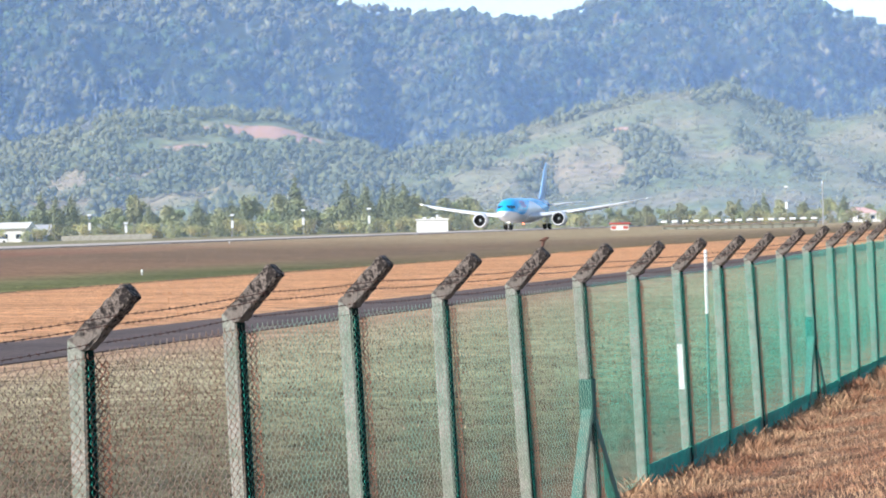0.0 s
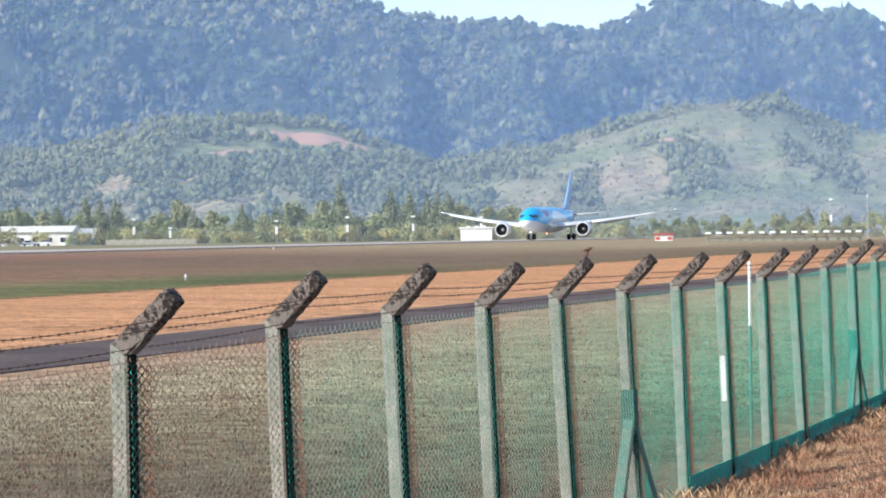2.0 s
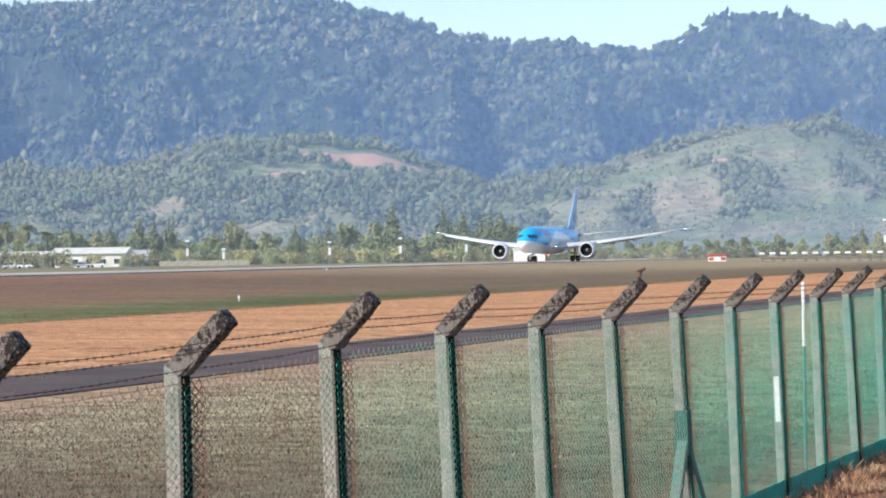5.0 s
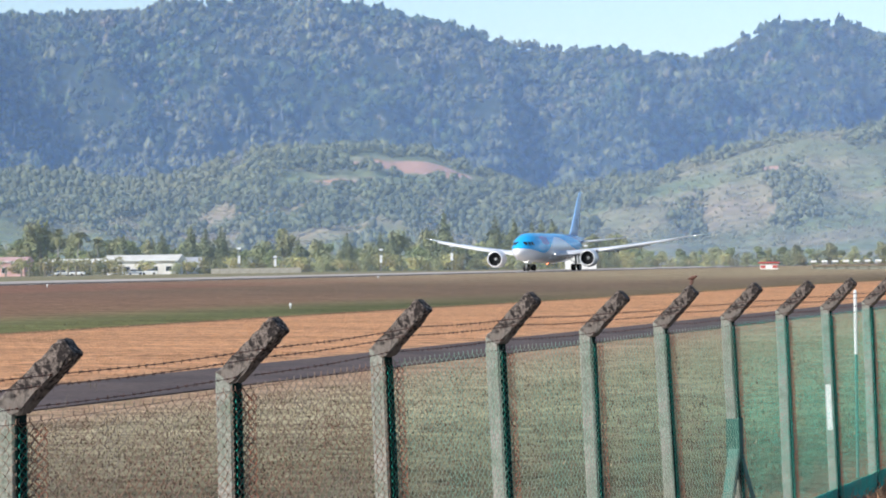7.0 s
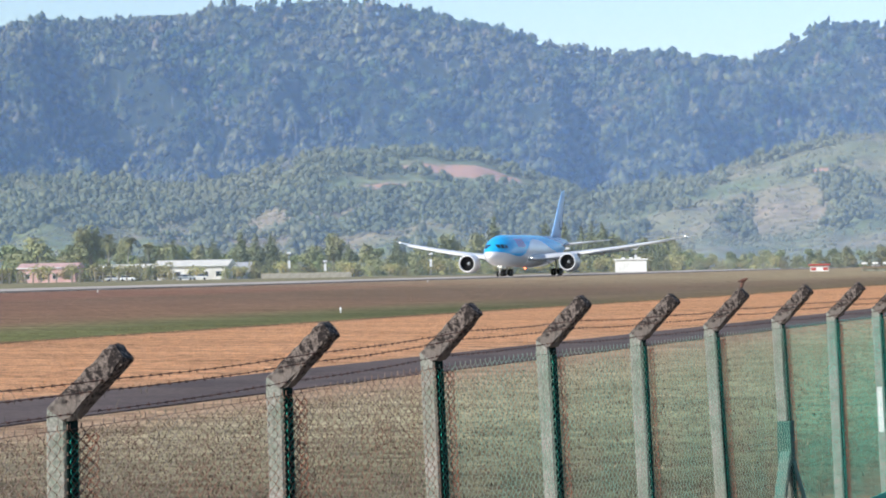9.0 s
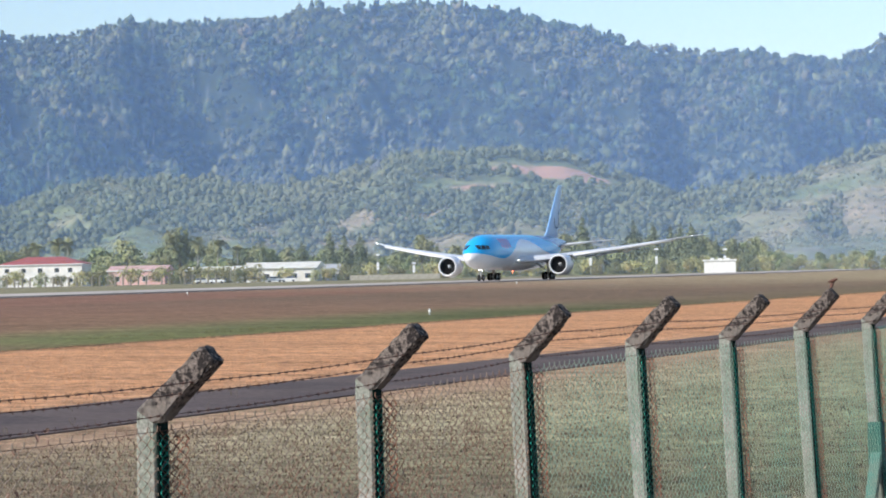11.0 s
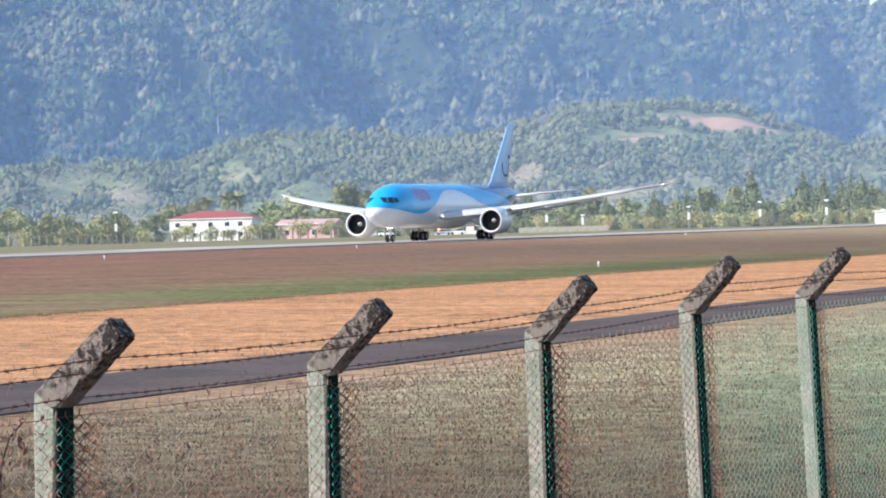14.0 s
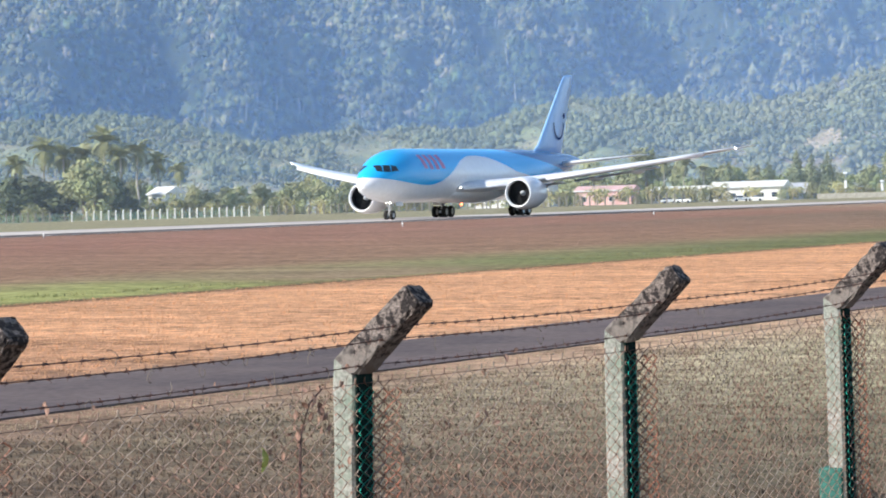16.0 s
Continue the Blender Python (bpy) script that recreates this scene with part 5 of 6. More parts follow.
def palm(name, height, seed):
    rng = random.Random(seed)
    tree = empty(name, Matrix())
    tagged(tree, "tall coconut palm with ragged fronds", "palm tree")
    bend = rng.uniform(-0.8, 0.8)
    bm = bmesh.new()
    tube(bm, [(bend * (k / 8) ** 2, 0.2 * math.sin(k), height * k / 8 - 0.3 * (k == 0)) for k in range(9)], [0.24 - 0.012 * k for k in range(9)], 8)
    part("trunk", bm, M["pale_trunk"], tree, "pale ringed palm trunk")
    bm = bmesh.new()
    # a frond: a drooping rib with leaflets to both sides
    n, ln = 11, 2.9
    pts = [Vector((ln * k / n, 0, 0.9 * math.sin(2.2 * k / n) - 2.0 * (k / n) ** 2.4)) for k in range(n + 1)]
    tube(bm, pts, [0.05 - 0.004 * k for k in range(n + 1)], 4)
    for k in range(1, n + 1):
        for s in (-1, 1):
            w = 0.95 * math.sin(math.pi * (0.12 + 0.85 * k / n)) + 0.15
            p = pts[k]
            d = Vector((0.3, s * w, -0.35 * w))
            bm.faces.new([bm.verts.new(v) for v in (p + Vector((-0.13, 0, 0)), p + Vector((0.15, 0, 0)), p + d + Vector((0.06, 0, 0)), p + d)])
    frond = mesh_of("frond", bm, M["leaf_palm"])
    top = Matrix.Translation((bend, 0.2 * math.sin(8), height))
    for k in range(24):
        ob = part("frond", frond, None, tree)
        ob.matrix_basis = top @ pose(0, 0, 0, 0, 0, 360 * k * 5 / 24 + rng.uniform(-8, 8)) @ pose(0, 0, 0, rng.uniform(-15, 15), rng.uniform(-75, 68), 0)
    return tree


def land_z(p):
    v = RUNWAY.inverted() @ Vector((p[0], p[1], 0))
    return ground_z(v.x, v.y)


def planted(proto, az, d, scale=1.0, turn=0.0, group="", high=1.0):
    p = polar(az, d)
    m = Matrix.Translation((p.x, p.y, land_z(p) - 0.15)) @ pose(0, 0, 0, 0, 0, turn) @ Matrix.Diagonal((scale, scale, scale * high, 1))
    ob = copy_thing(proto, Matrix())
    ob.matrix_basis = m
    if group:
        ob["group"] = group
    return ob


def build_trees():
    rng = random.Random(77)
    cons = [conifer("conifer", 16, 12.0, 31), conifer("conifer", 16, 10.0, 32), conifer("conifer", 16, 13.0, 33)]
    for k, (az, el, d) in enumerate(((-7.61, 0.62, 900), (-7.11, 0.78, 900), (-6.85, 0.70, 910), (-6.57, 0.72, 905), (-2.62, 0.93, 900), (-1.7, 0.86, 910), (-1.37, 0.79, 905), (-1.05, 0.72, 915), (-0.88, 0.78, 905), (-0.69, 0.78, 900), (-3.53, 0.62, 900), (-3.75, 0.60, 910), (-4.35, 0.58, 905), (5.69, 0.44, 960), (5.25, 0.36, 960), (7.1, 0.4, 960), (-8.3, 0.62, 930), (-8.7, 0.56, 940), (-5.2, 0.52, 900), (-0.25, 0.5, 930), (0.3, 0.42, 950))):
        h = EYE + d * math.tan(radians(el)) - 1.3
        planted(cons[k % 3], az, d, h / 16, rng.uniform(0, 360), "conifers behind the airfield")
    broad = [broad_tree("broadleaf_tree", 9.5, 9.0, M["leaf_broad"], 41, "yellow-green broadleaf tree behind the airfield", low=0.0),
             broad_tree("broadleaf_tree", 9.0, 8.0, M["leaf_dark"], 42, "dark green broadleaf tree behind the airfield", low=0.0),
             broad_tree("broadleaf_tree", 10.5, 8.5, M["leaf_broad"], 43, "loose green broadleaf tree behind the airfield"),
             broad_tree("broadleaf_tree", 8.0, 9.5, M["leaf_dark"], 44, "spreading dark green tree behind the airfield", low=0.0),
             broad_tree("broadleaf_tree", 9.0, 8.0, M["leaf_deep"], 45, "deep green shady tree beside the white house", low=0.0),
             broad_tree("broadleaf_tree", 8.0, 9.5, M["leaf_deep"], 46, "low spreading deep green tree beside the white house", low=0.0)]
    az = -27.0
    k = 0
    while az < 12.0:
        d = rng.uniform(915, 1010)
        tall = 1.15 if az < 1.0 else 0.7
        planted(broad[k % 4], az, d, rng.uniform(0.6, 1.0) * tall, rng.uniform(0, 360), "tree belt behind the airfield", rng.uniform(0.8, 1.15))
        az += rng.uniform(0.14, 0.34)
        k += 1
    for az, el, d in ((-9.75, 0.9, 930), (-10.1, 0.72, 950), (-10.7, 0.78, 960), (-9.95, 0.8, 960), (-12.5, 0.62, 1010), (-11.2, 0.74, 990)):
        h = EYE + d * math.tan(radians(el)) - 1.3
        planted(broad[(k := k + 1) % 4], az, d, h / 10.5, rng.uniform(0, 360), "tree belt behind the airfield")
    bush = [broad_tree("bush", 3.6, 5.5, M["leaf_bush"], 51, "low yellow-green bush at the airfield's edge", 460, 0.0),
            broad_tree("bush", 3.2, 4.6, M["leaf_bush"], 52, "low dry yellowish bush at the airfield's edge", 430, 0.0),
            broad_tree("bush", 3.8, 5.0, M["leaf_broad"], 53, "low green bush at the airfield's edge", 460, 0.0)]
    az = -27.0
    while az < 12.0:
        if not (-13.2 < az < -11.3 or -9.2 < az < -7.3) or rng.random() < 0.75:
            planted(bush[k % 3], az, rng.uniform(852, 890), rng.uniform(0.75, 1.45) * (1.2 if az < -13.0 else 1.0 if az < 1.5 else 0.8), rng.uniform(0, 360), "bushes at the airfield's edge")
        az += rng.uniform(0.12, 0.30)
        k += 1
    # the near clump of palms and trees by the white house
    palms = [palm("coconut_palm", 11.0, 61), palm("coconut_palm", 11.0, 62), palm("coconut_palm", 11.0, 63)]
    for k, (az, el, d) in enumerate(((-20.42, 1.22, 890), (-20.05, 1.12, 900), (-19.75, 1.12, 895), (-19.37, 1.36, 890), (-19.05, 1.08, 885), (-18.78, 1.16, 890), (-18.42, 0.93, 890), (-18.05, 0.78, 880), (-20.92, 0.95, 890), (-9.45, 0.64, 905), (-9.1, 0.60, 905), (-8.75, 0.5, 910), (-11.94, 0.68, 990), (-11.7, 0.66, 985), (-12.3, 0.6, 990), (-21.6, 0.9, 910), (-22.4, 1.0, 920))):
        h = EYE + d * math.tan(radians(el)) - 1.3
        planted(palms[k % 3], az, d, h / 11.8, rng.uniform(0, 360), "coconut palms")
    for az, el, d, j, sp in ((-19.75, 0.92, 860, 2, 1.0), (-19.55, 0.85, 855, 0, 0.9), (-19.2, 0.75, 880, 1, 1.0), (-20.6, 0.85, 865, 3, 1.5), (-21.0, 0.8, 868, 1, 1.5), (-20.9, 0.55, 860, 3, 1.5), (-21.1, 0.66, 860, 1, 1.2), (-20.2, 0.7, 875, 1, 1.1), (-21.7, 0.7, 865, 3, 1.1), (-22.6, 0.75, 870, 1, 1.2), (-18.9, 0.34, 862, 3, 1.3), (-18.4, 0.2, 858, 1, 1.6), (-18.0, 0.25, 858, 3, 1.5), (-19.3, 0.8, 872, 1, 1.2), (-19.65, 0.95, 862, 2, 1.15), (-17.6, 0.45, 880, 3, 1.0), (-17.1, 0.42, 890, 0, 1.0), (-16.6, 0.45, 895, 2, 1.0), (-16.1, 0.5, 900, 0, 1.0), (-15.6, 0.48, 905, 2, 1.0), (-15.1, 0.5, 910, 0, 1.0)):
        h = EYE + d * math.tan(radians(el)) - 1.3
        planted(broad[{1: 4, 3: 5}.get(j, j)], az, d, h / 10.0 * sp, rng.uniform(0, 360), "trees round the white house", 1 / sp)
    for ob in cons + broad + bush + palms:
        for o in [*ob.children_recursive, ob]:
            bpy.data.objects.remove(o)


# ---- buildings ----
def facing(az, d, z=None):
    """A pose at that place whose local -y looks at the bank."""
    p = polar(az, d)
    return Matrix.Translation((p.x, p.y, land_z(p) if z is None else z)) @ pose(0, 0, 0, 0, 0, -az)


def house(name, az0, az1, d, eave, ridge, depth, wall, roof, label, windows=(), hip=True, over=0.5, turn=0.0):
    w = d * radians(az1 - az0)
    ob = empty(name, facing((az0 + az1) / 2, d) @ pose(0, 0, 0, 0, 0, turn))
    tagged(ob, label, "building")
    bm = bmesh.new()
    box(bm, -w / 2, w / 2, 0, depth, -0.5, eave)
    wall_ob = part("wall", bm, M[wall], ob)
    bm = bmesh.new()
    k = min(w / 2 - 0.2, depth * 0.55) if hip else -0.02
    o = over
    v = [bm.verts.new(c) for c in ((-w / 2 - o, -o, eave), (w / 2 + o, -o, eave), (w / 2 + o, depth + o, eave), (-w / 2 - o, depth + o, eave), (-w / 2 + k - o * (not hip), depth / 2, ridge), (w / 2 - k + o * (not hip), depth / 2, ridge))]
    for f in ((0, 1, 5, 4), (2, 3, 4, 5), (1, 2, 5), (3, 0, 4), (3, 2, 1, 0)):
        bm.faces.new([v[i] for i in f])
    part("roof", bm, M[roof], ob)
    bm = bmesh.new()
    box(bm, -w / 2 - o, w / 2 + o, -o - 0.06, -o, eave - 0.22, eave + 0.03)
    part("fascia", bm, M["white"], ob)
    for x, z, ww, hh in windows:
        bm = bmesh.new()
        box(bm, x * w - ww / 2 - 0.1, x * w + ww / 2 + 0.1, -0.08, 0.02, z - 0.1, z + hh + 0.1)
        win = part("window", bevelled(bm, 0.02), M["white"], ob, "white framed window")
        bm = bmesh.new()
        box(bm, x * w - ww / 2, x * w + ww / 2, -0.10, 0.0, z, z + hh)
        part("pane", bm, M["window_glass"], win, "dark window pane")
    return ob


def light_pole(az, el, d, base_el=None):
    h = EYE + d * math.tan(radians(el)) - 1.3
    ob = empty("approach_light", facing(az, d))
    tagged(ob, "white airfield light box on a slim pole", "light pole", "poles along the airfield")
    bm = bmesh.new()
    tube(bm, [(0, 0, -0.3), (0, 0, h - 0.4)], [0.14, 0.08], 6)
    part("pole", bm, M["concrete"], ob)
    bm = bmesh.new()
    box(bm, -0.55, 0.55, -0.3, 0.3, h - 0.5, h)
    part("light_box", bevelled(bm, 0.05), M["white"], ob)
    bm = bmesh.new()
    box(bm, -0.35, 0.35, -0.25, 0.25, h * 0.38, h * 0.38 + 2.0)
    part("control_box", bevelled(bm, 0.05), M["white"], ob, "white metal cabinet")


def build_buildings():
    ws = [(x, z, 1.3, 1.2) for z in (1.1, 4.0) for x in (-0.4, -0.2, 0.0, 0.2, 0.36)]
    house("town_building", -12.98, -11.48, 905, 6.3, 8.4, 12, "white_wall", "red_roof", "white two-storey building with a red hipped roof", ws, True, 0.5, -14)
    house("pink_building", -11.05, -10.03, 880, 4.0, 5.3, 10, "pink_wall", "pink_wall", "low faded pink building with a pink roof", [(x, 1.0, 1.4, 1.3) for x in (-0.35, -0.1, 0.15, 0.38)], False, 0.5, -14)
    house("long_shed", -9.66, -8.65, 885, 3.4, 4.6, 9, "cream_wall", "cream_roof", "long low cream shed with a pale metal roof", [(x, 0.8, 1.6, 1.4) for x in (-0.4, -0.22, 0.0, 0.2, 0.4)], False, 0.9, -12)
    house("long_shed", -8.62, -7.37, 880, 3.9, 5.4, 10, "white_wall", "cream_roof", "long low white shed with a pale metal roof", [(x, 0.9, 1.6, 1.3) for x in (-0.4, -0.2, 0.0, 0.2, 0.4)], False, 0.9, -12)
    house("white_house", -18.66, -18.25, 872, 6.6, 8.6, 8, "white_wall", "white_wall", "small white gabled house among palms", [(-0.15, 4.3, 0.9, 1.3), (0.2, 4.3, 0.9, 1.3)], False, 0.5, -42)
    house("small_house", -7.2, -6.95, 890, 3.2, 4.6, 6, "white_wall", "grey_roof", "small white hut by the trees", [(0.0, 1.0, 1.2, 1.2)], False)
    house("small_house", -6.45, -6.2, 890, 2.0, 3.0, 5, "cream_wall", "grey_roof", "small cream hut by the trees", [(0.1, 0.7, 0.9, 0.9)], False)
    house("town_building", 7.0, 7.75, 930, 2.4, 4.2, 9, "white_wall", "pink_wall", "low building with a faded pink roof", [(x, 0.8, 1.2, 1.0) for x in (-0.3, 0.0, 0.3)], True)
    # shelters of the landing aids
    for az0, az1, d, h, label in ((-0.47, 0.09, 802, 3.3, "white equipment shelter with red trim on the grass"), (2.98, 3.30, 650, 1.5, "small red and white equipment cabin on the grass")):
        w = d * radians(az1 - az0)
        ob = tagged(empty("equipment_shelter", facing((az0 + az1) / 2, d)), label, "shelter")
        bm = bmesh.new()
        box(bm, -w / 2, w / 2, 0, 3.0, -0.4, h - 0.35)
        part("cabin", bevelled(bm, 0.04), M["white"], ob)
        bm = bmesh.new()
        box(bm, -w / 2 - 0.35, w / 2 + 0.35, -0.35, 3.3, h - 0.35, h)
        part("roof", bevelled(bm, 0.04), M["red_roof"] if w < 5 else M["white"], ob, "flat roof")
        for x in ((-0.25, 0.25) if w > 5 else (-0.33, 0.33)):
            bm = bmesh.new()
            box(bm, x * w - 0.5, x * w + 0.5, -0.05, 0.02, 0.2, h - 0.7)
            part("door", bevelled(bm, 0.02), M["white"] if w > 5 else M["red_roof"], ob)
        if w > 5:
            for x in (-0.3, -0.05, 0.2):
                bm = bmesh.new()
                box(bm, x * w, x * w + 0.9, 0.8, 1.6, h, h + 0.35)
                part("roof_unit", bevelled(bm, 0.05), M["white"], ob)
    # row of white aerials across the runway's end
    d = 640
    ob = tagged(empty("localizer_array", facing(5.25, d)), "row of white aerials on a dark frame", "antenna")
    w = d * radians(6.58 - 3.93)
    n = 15
    for k in range(n):
        x = -w / 2 + w * k / (n - 1)
        bm = bmesh.new()
        box(bm, x - 0.6, x + 0.6, -0.5, 0.5, 1.5, 1.95)
        part("aerial", bevelled(bm, 0.08), M["white"], ob, "white aerial housing")
        bm = bmesh.new()
        box(bm, x - 0.07, x + 0.07, -0.07, 0.07, -0.3, 1.55)
        part("leg", bm, M["bark"], ob)
    bm = bmesh.new()
    box(bm, -w / 2 - 0.5, w / 2 + 0.5, -0.1, 0.1, 0.9, 1.15)
    part("rail", bm, M["bark"], ob)
    bm = bmesh.new()
    box(bm, -w / 2 - 0.5, w / 2 + 0.5, 0.3, 0.45, 0.0, 0.75)
    part("skirt", bm, M["concrete"], ob)
    for az, el, d in ((-6.26, 0.34, 850), (-5.62, 0.18, 850), (-3.74, 0.28, 850), (-2.48, 0.33, 850), (-1.31, 0.33, 850), (-13.9, 0.45, 850), (6.09, 0.55, 900), (-0.1, 0.3, 850)):
        light_pole(az, el, d)
    # tall slim mast
    ob = tagged(empty("mast", facing(6.73, 760)), "tall slim grey lattice mast", "mast")
    bm = bmesh.new()
    for x, y in ((-0.16, 0), (0.16, 0), (0, 0.28)):
        tube(bm, [(x, y, -0.3), (x * 0.7, y * 0.7, 9.8)], 0.05, 5)
    for k in range(18):
        z = 0.5 * k + 0.3
        tube(bm, [(-0.16, 0, z), (0.16, 0, z + 0.5)], 0.025, 4)
        tube(bm, [(0.16, 0, z), (0, 0.28, z + 0.5)], 0.025, 4)
    part("lattice", bm, M["strut"], ob)
    bm = bmesh.new()
    tube(bm, [(0, 0.1, 9.7), (0, 0.1, 10.4)], 0.12, 8)
    part("lamp", bm, M["white"], ob)


def car(az, d, turn, label):
    ob = empty("parked_car", facing(az, d) @ pose(0, 0, 0, 0, 0, turn))
    tagged(ob, label, "car", "parked cars")
    bm = bmesh.new()
    sec = [(-2.1, 0.45, 0.75), (-1.95, 0.3, 0.95), (-0.9, 0.28, 1.02), (1.3, 0.28, 1.0), (2.0, 0.3, 0.85), (2.15, 0.45, 0.7)]
    rings = [[bm.verts.new((x, y, z)) for y, z in ((-0.8, z0), (0.8, z0), (0.86, (z0 + z1) / 2), (0.78, z1), (-0.78, z1), (-0.86, (z0 + z1) / 2))] for x, z0, z1 in sec]
    for a, b in zip(rings, rings[1:]):
        for j in range(6):
            bm.faces.new((a[j], a[(j + 1) % 6], b[(j + 1) % 6], b[j]))
    bm.faces.new(rings[0][::-1])
    bm.faces.new(rings[-1])
    part("body", bm, M["white"], ob)
    bm = bmesh.new()
    lo = [bm.verts.new(v) for v in ((-1.6, -0.76, 0.98), (0.9, -0.76, 0.98), (0.9, 0.76, 0.98), (-1.6, 0.76, 0.98))]
    hi = [bm.verts.new(v) for v in ((-1.2, -0.6, 1.45), (0.25, -0.6, 1.45), (0.25, 0.6, 1.45), (-1.2, 0.6, 1.45))]
    for j in range(4):
        bm.faces.new((lo[j], lo[(j + 1) % 4], hi[(j + 1) % 4], hi[j]))
    bm.faces.new(hi)
    part("cabin_glass", bm, M["window_glass"], ob, "dark car windows")
    bm = bmesh.new()
    box(bm, -1.22, 0.28, -0.62, 0.62, 1.45, 1.5)
    part("roof", bevelled(bm, 0.02), M["white"], ob)
    for x in (-1.3, 1.35):
        for y in (-0.78, 0.78):
            bm = bmesh.new()
            tube(bm, [(x, y - 0.1, 0.31), (x, y + 0.1, 0.31)], 0.31, 14)
            part("wheel", bm, M["tyre"], ob, "black tyre")


def build_cars():
    for az, turn in ((-9.38, 15), (-9.12, -10), (-8.1, 5), (-7.85, 175)):
        car(az, 862, turn, "white car parked before the sheds")


def build_far_fence():
    """The boundary on the runway's far side: short pale posts with green netting."""
    ob = tagged(empty("boundary_fence", Matrix()), "far boundary fence with pale cranked posts and green netting", "fence")
    bm = bmesh.new()
    box(bm, -0.16, 0.16, -0.12, 0.12, -0.3, 2.05)
    box(bm, -0.16, 0.16, -0.12, 0.12, 0, 0.5, Matrix.Translation((0, 0, 2.0)) @ pose(0, 0, 0, 38, 0, 0))
    post = mesh_of("post", bm, M["white_wall"])
    dull = post.copy()
    dull.materials[0] = M["dull_post"]
    p0, p1 = polar(-23.5, 800), polar(-9.0, 760)
    n = 110
    for k in range(n):
        p = p0.lerp(p1, k / n)
        az = math.degrees(math.atan2(p.x, p.y))
        if k % 3 == 2 and not (-19.6 < az < -17.0) and RNG.random() < 0.5:
            continue
        part("post", post if -20.0 < az < -16.5 else dull, None, ob, "", Matrix.Translation((p.x, p.y, land_z(p))) @ pose(0, 0, 0, RNG.uniform(-2, 2), 0, -az + 20))
    net = np_mesh("netting", *net_arrays(p0, p0.lerp(p1, 0.5)), M["mesh_faded"])
    part("netting", net, None, ob, "green netting")


def net_arrays(p0, p1):
    verts, faces = [], []
    ln = (p1 - p0).length
    d = (p1 - p0) / ln
    side = Vector((-d.y, d.x, 0))
    n = int(ln / 0.55)
    z0 = land_z(p0)
    for k in range(n):
        for dx in (0.5, -0.5):
            a = p0 + d * (k * 0.55)
            b = a + d * dx
            i = len(verts)
            for p, z in ((a, z0), (b, z0 + 1.9)):
                verts += [tuple(p + d * 0.03 + Vector((0, 0, z))), tuple(p - d * 0.03 + Vector((0, 0, z)))]
            faces.append((i, i + 1, i + 3, i + 2))
    return verts, faces


def build_wall():
    """A low pale wall of concrete panels between short posts, behind the runway."""
    ob = tagged(empty("boundary_wall", Matrix()), "low pale concrete panel wall behind the runway", "wall")
    p0, p1 = polar(-6.75, 838), polar(-5.15, 838)
    n = 9
    for k in range(n):
        a, b = p0.lerp(p1, k / n), p0.lerp(p1, (k + 1) / n)
        ln, turn = (b - a).length, math.degrees(math.atan2(b.y - a.y, b.x - a.x))
        m = Matrix.Translation((a.x, a.y, land_z(a))) @ pose(0, 0, 0, 0, 0, turn)
        bm = bmesh.new()
        box(bm, 0.12, ln - 0.12, -0.06, 0.06, -0.3, 1.25)
        part("panel", bevelled(bm, 0.015), M["wall_panel"], ob, "", m)
        bm = bmesh.new()
        box(bm, -0.14, 0.14, -0.12, 0.12, -0.3, 1.42)
        part("post", bevelled(bm, 0.02), M["wall_panel"], ob, "", m)
        bm = bmesh.new()
        box(bm, 0.14, ln - 0.14, -0.10, 0.10, 1.25, 1.36)
        part("coping", bevelled(bm, 0.02), M["wall_panel"], ob, "", m)


def build_markers():
    """Small white marks on the grass along the runway."""
    for az, el in ((-20.47, -0.37), (-14.12, -0.36), (-9.65, -0.29), (-5.36, -0.71), (-3.8, -0.22)):
        for d in range(60, 800, 2):
            p = polar(az, d)
            if EYE + d * math.tan(radians(el)) < land_z(p) + 0.15:
                break
        ob = tagged(empty("edge_light", facing(az, d)), "small white edge light on the grass", "light", "edge lights")
        bm = bmesh.new()
        tube(bm, [(0, 0, -0.05), (0, 0, 0.14)], 0.05, 8)
        part("stem", bm, M["strut"], ob)
        bm = bmesh.new()
        tube(bm, [(0, 0, 0.14), (0, 0, 0.18), (0, 0, 0.30), (0, 0, 0.34)], [0.05, 0.07, 0.07, 0.03], 10)
        part("lens", bm, M["white"], ob, "white lens")


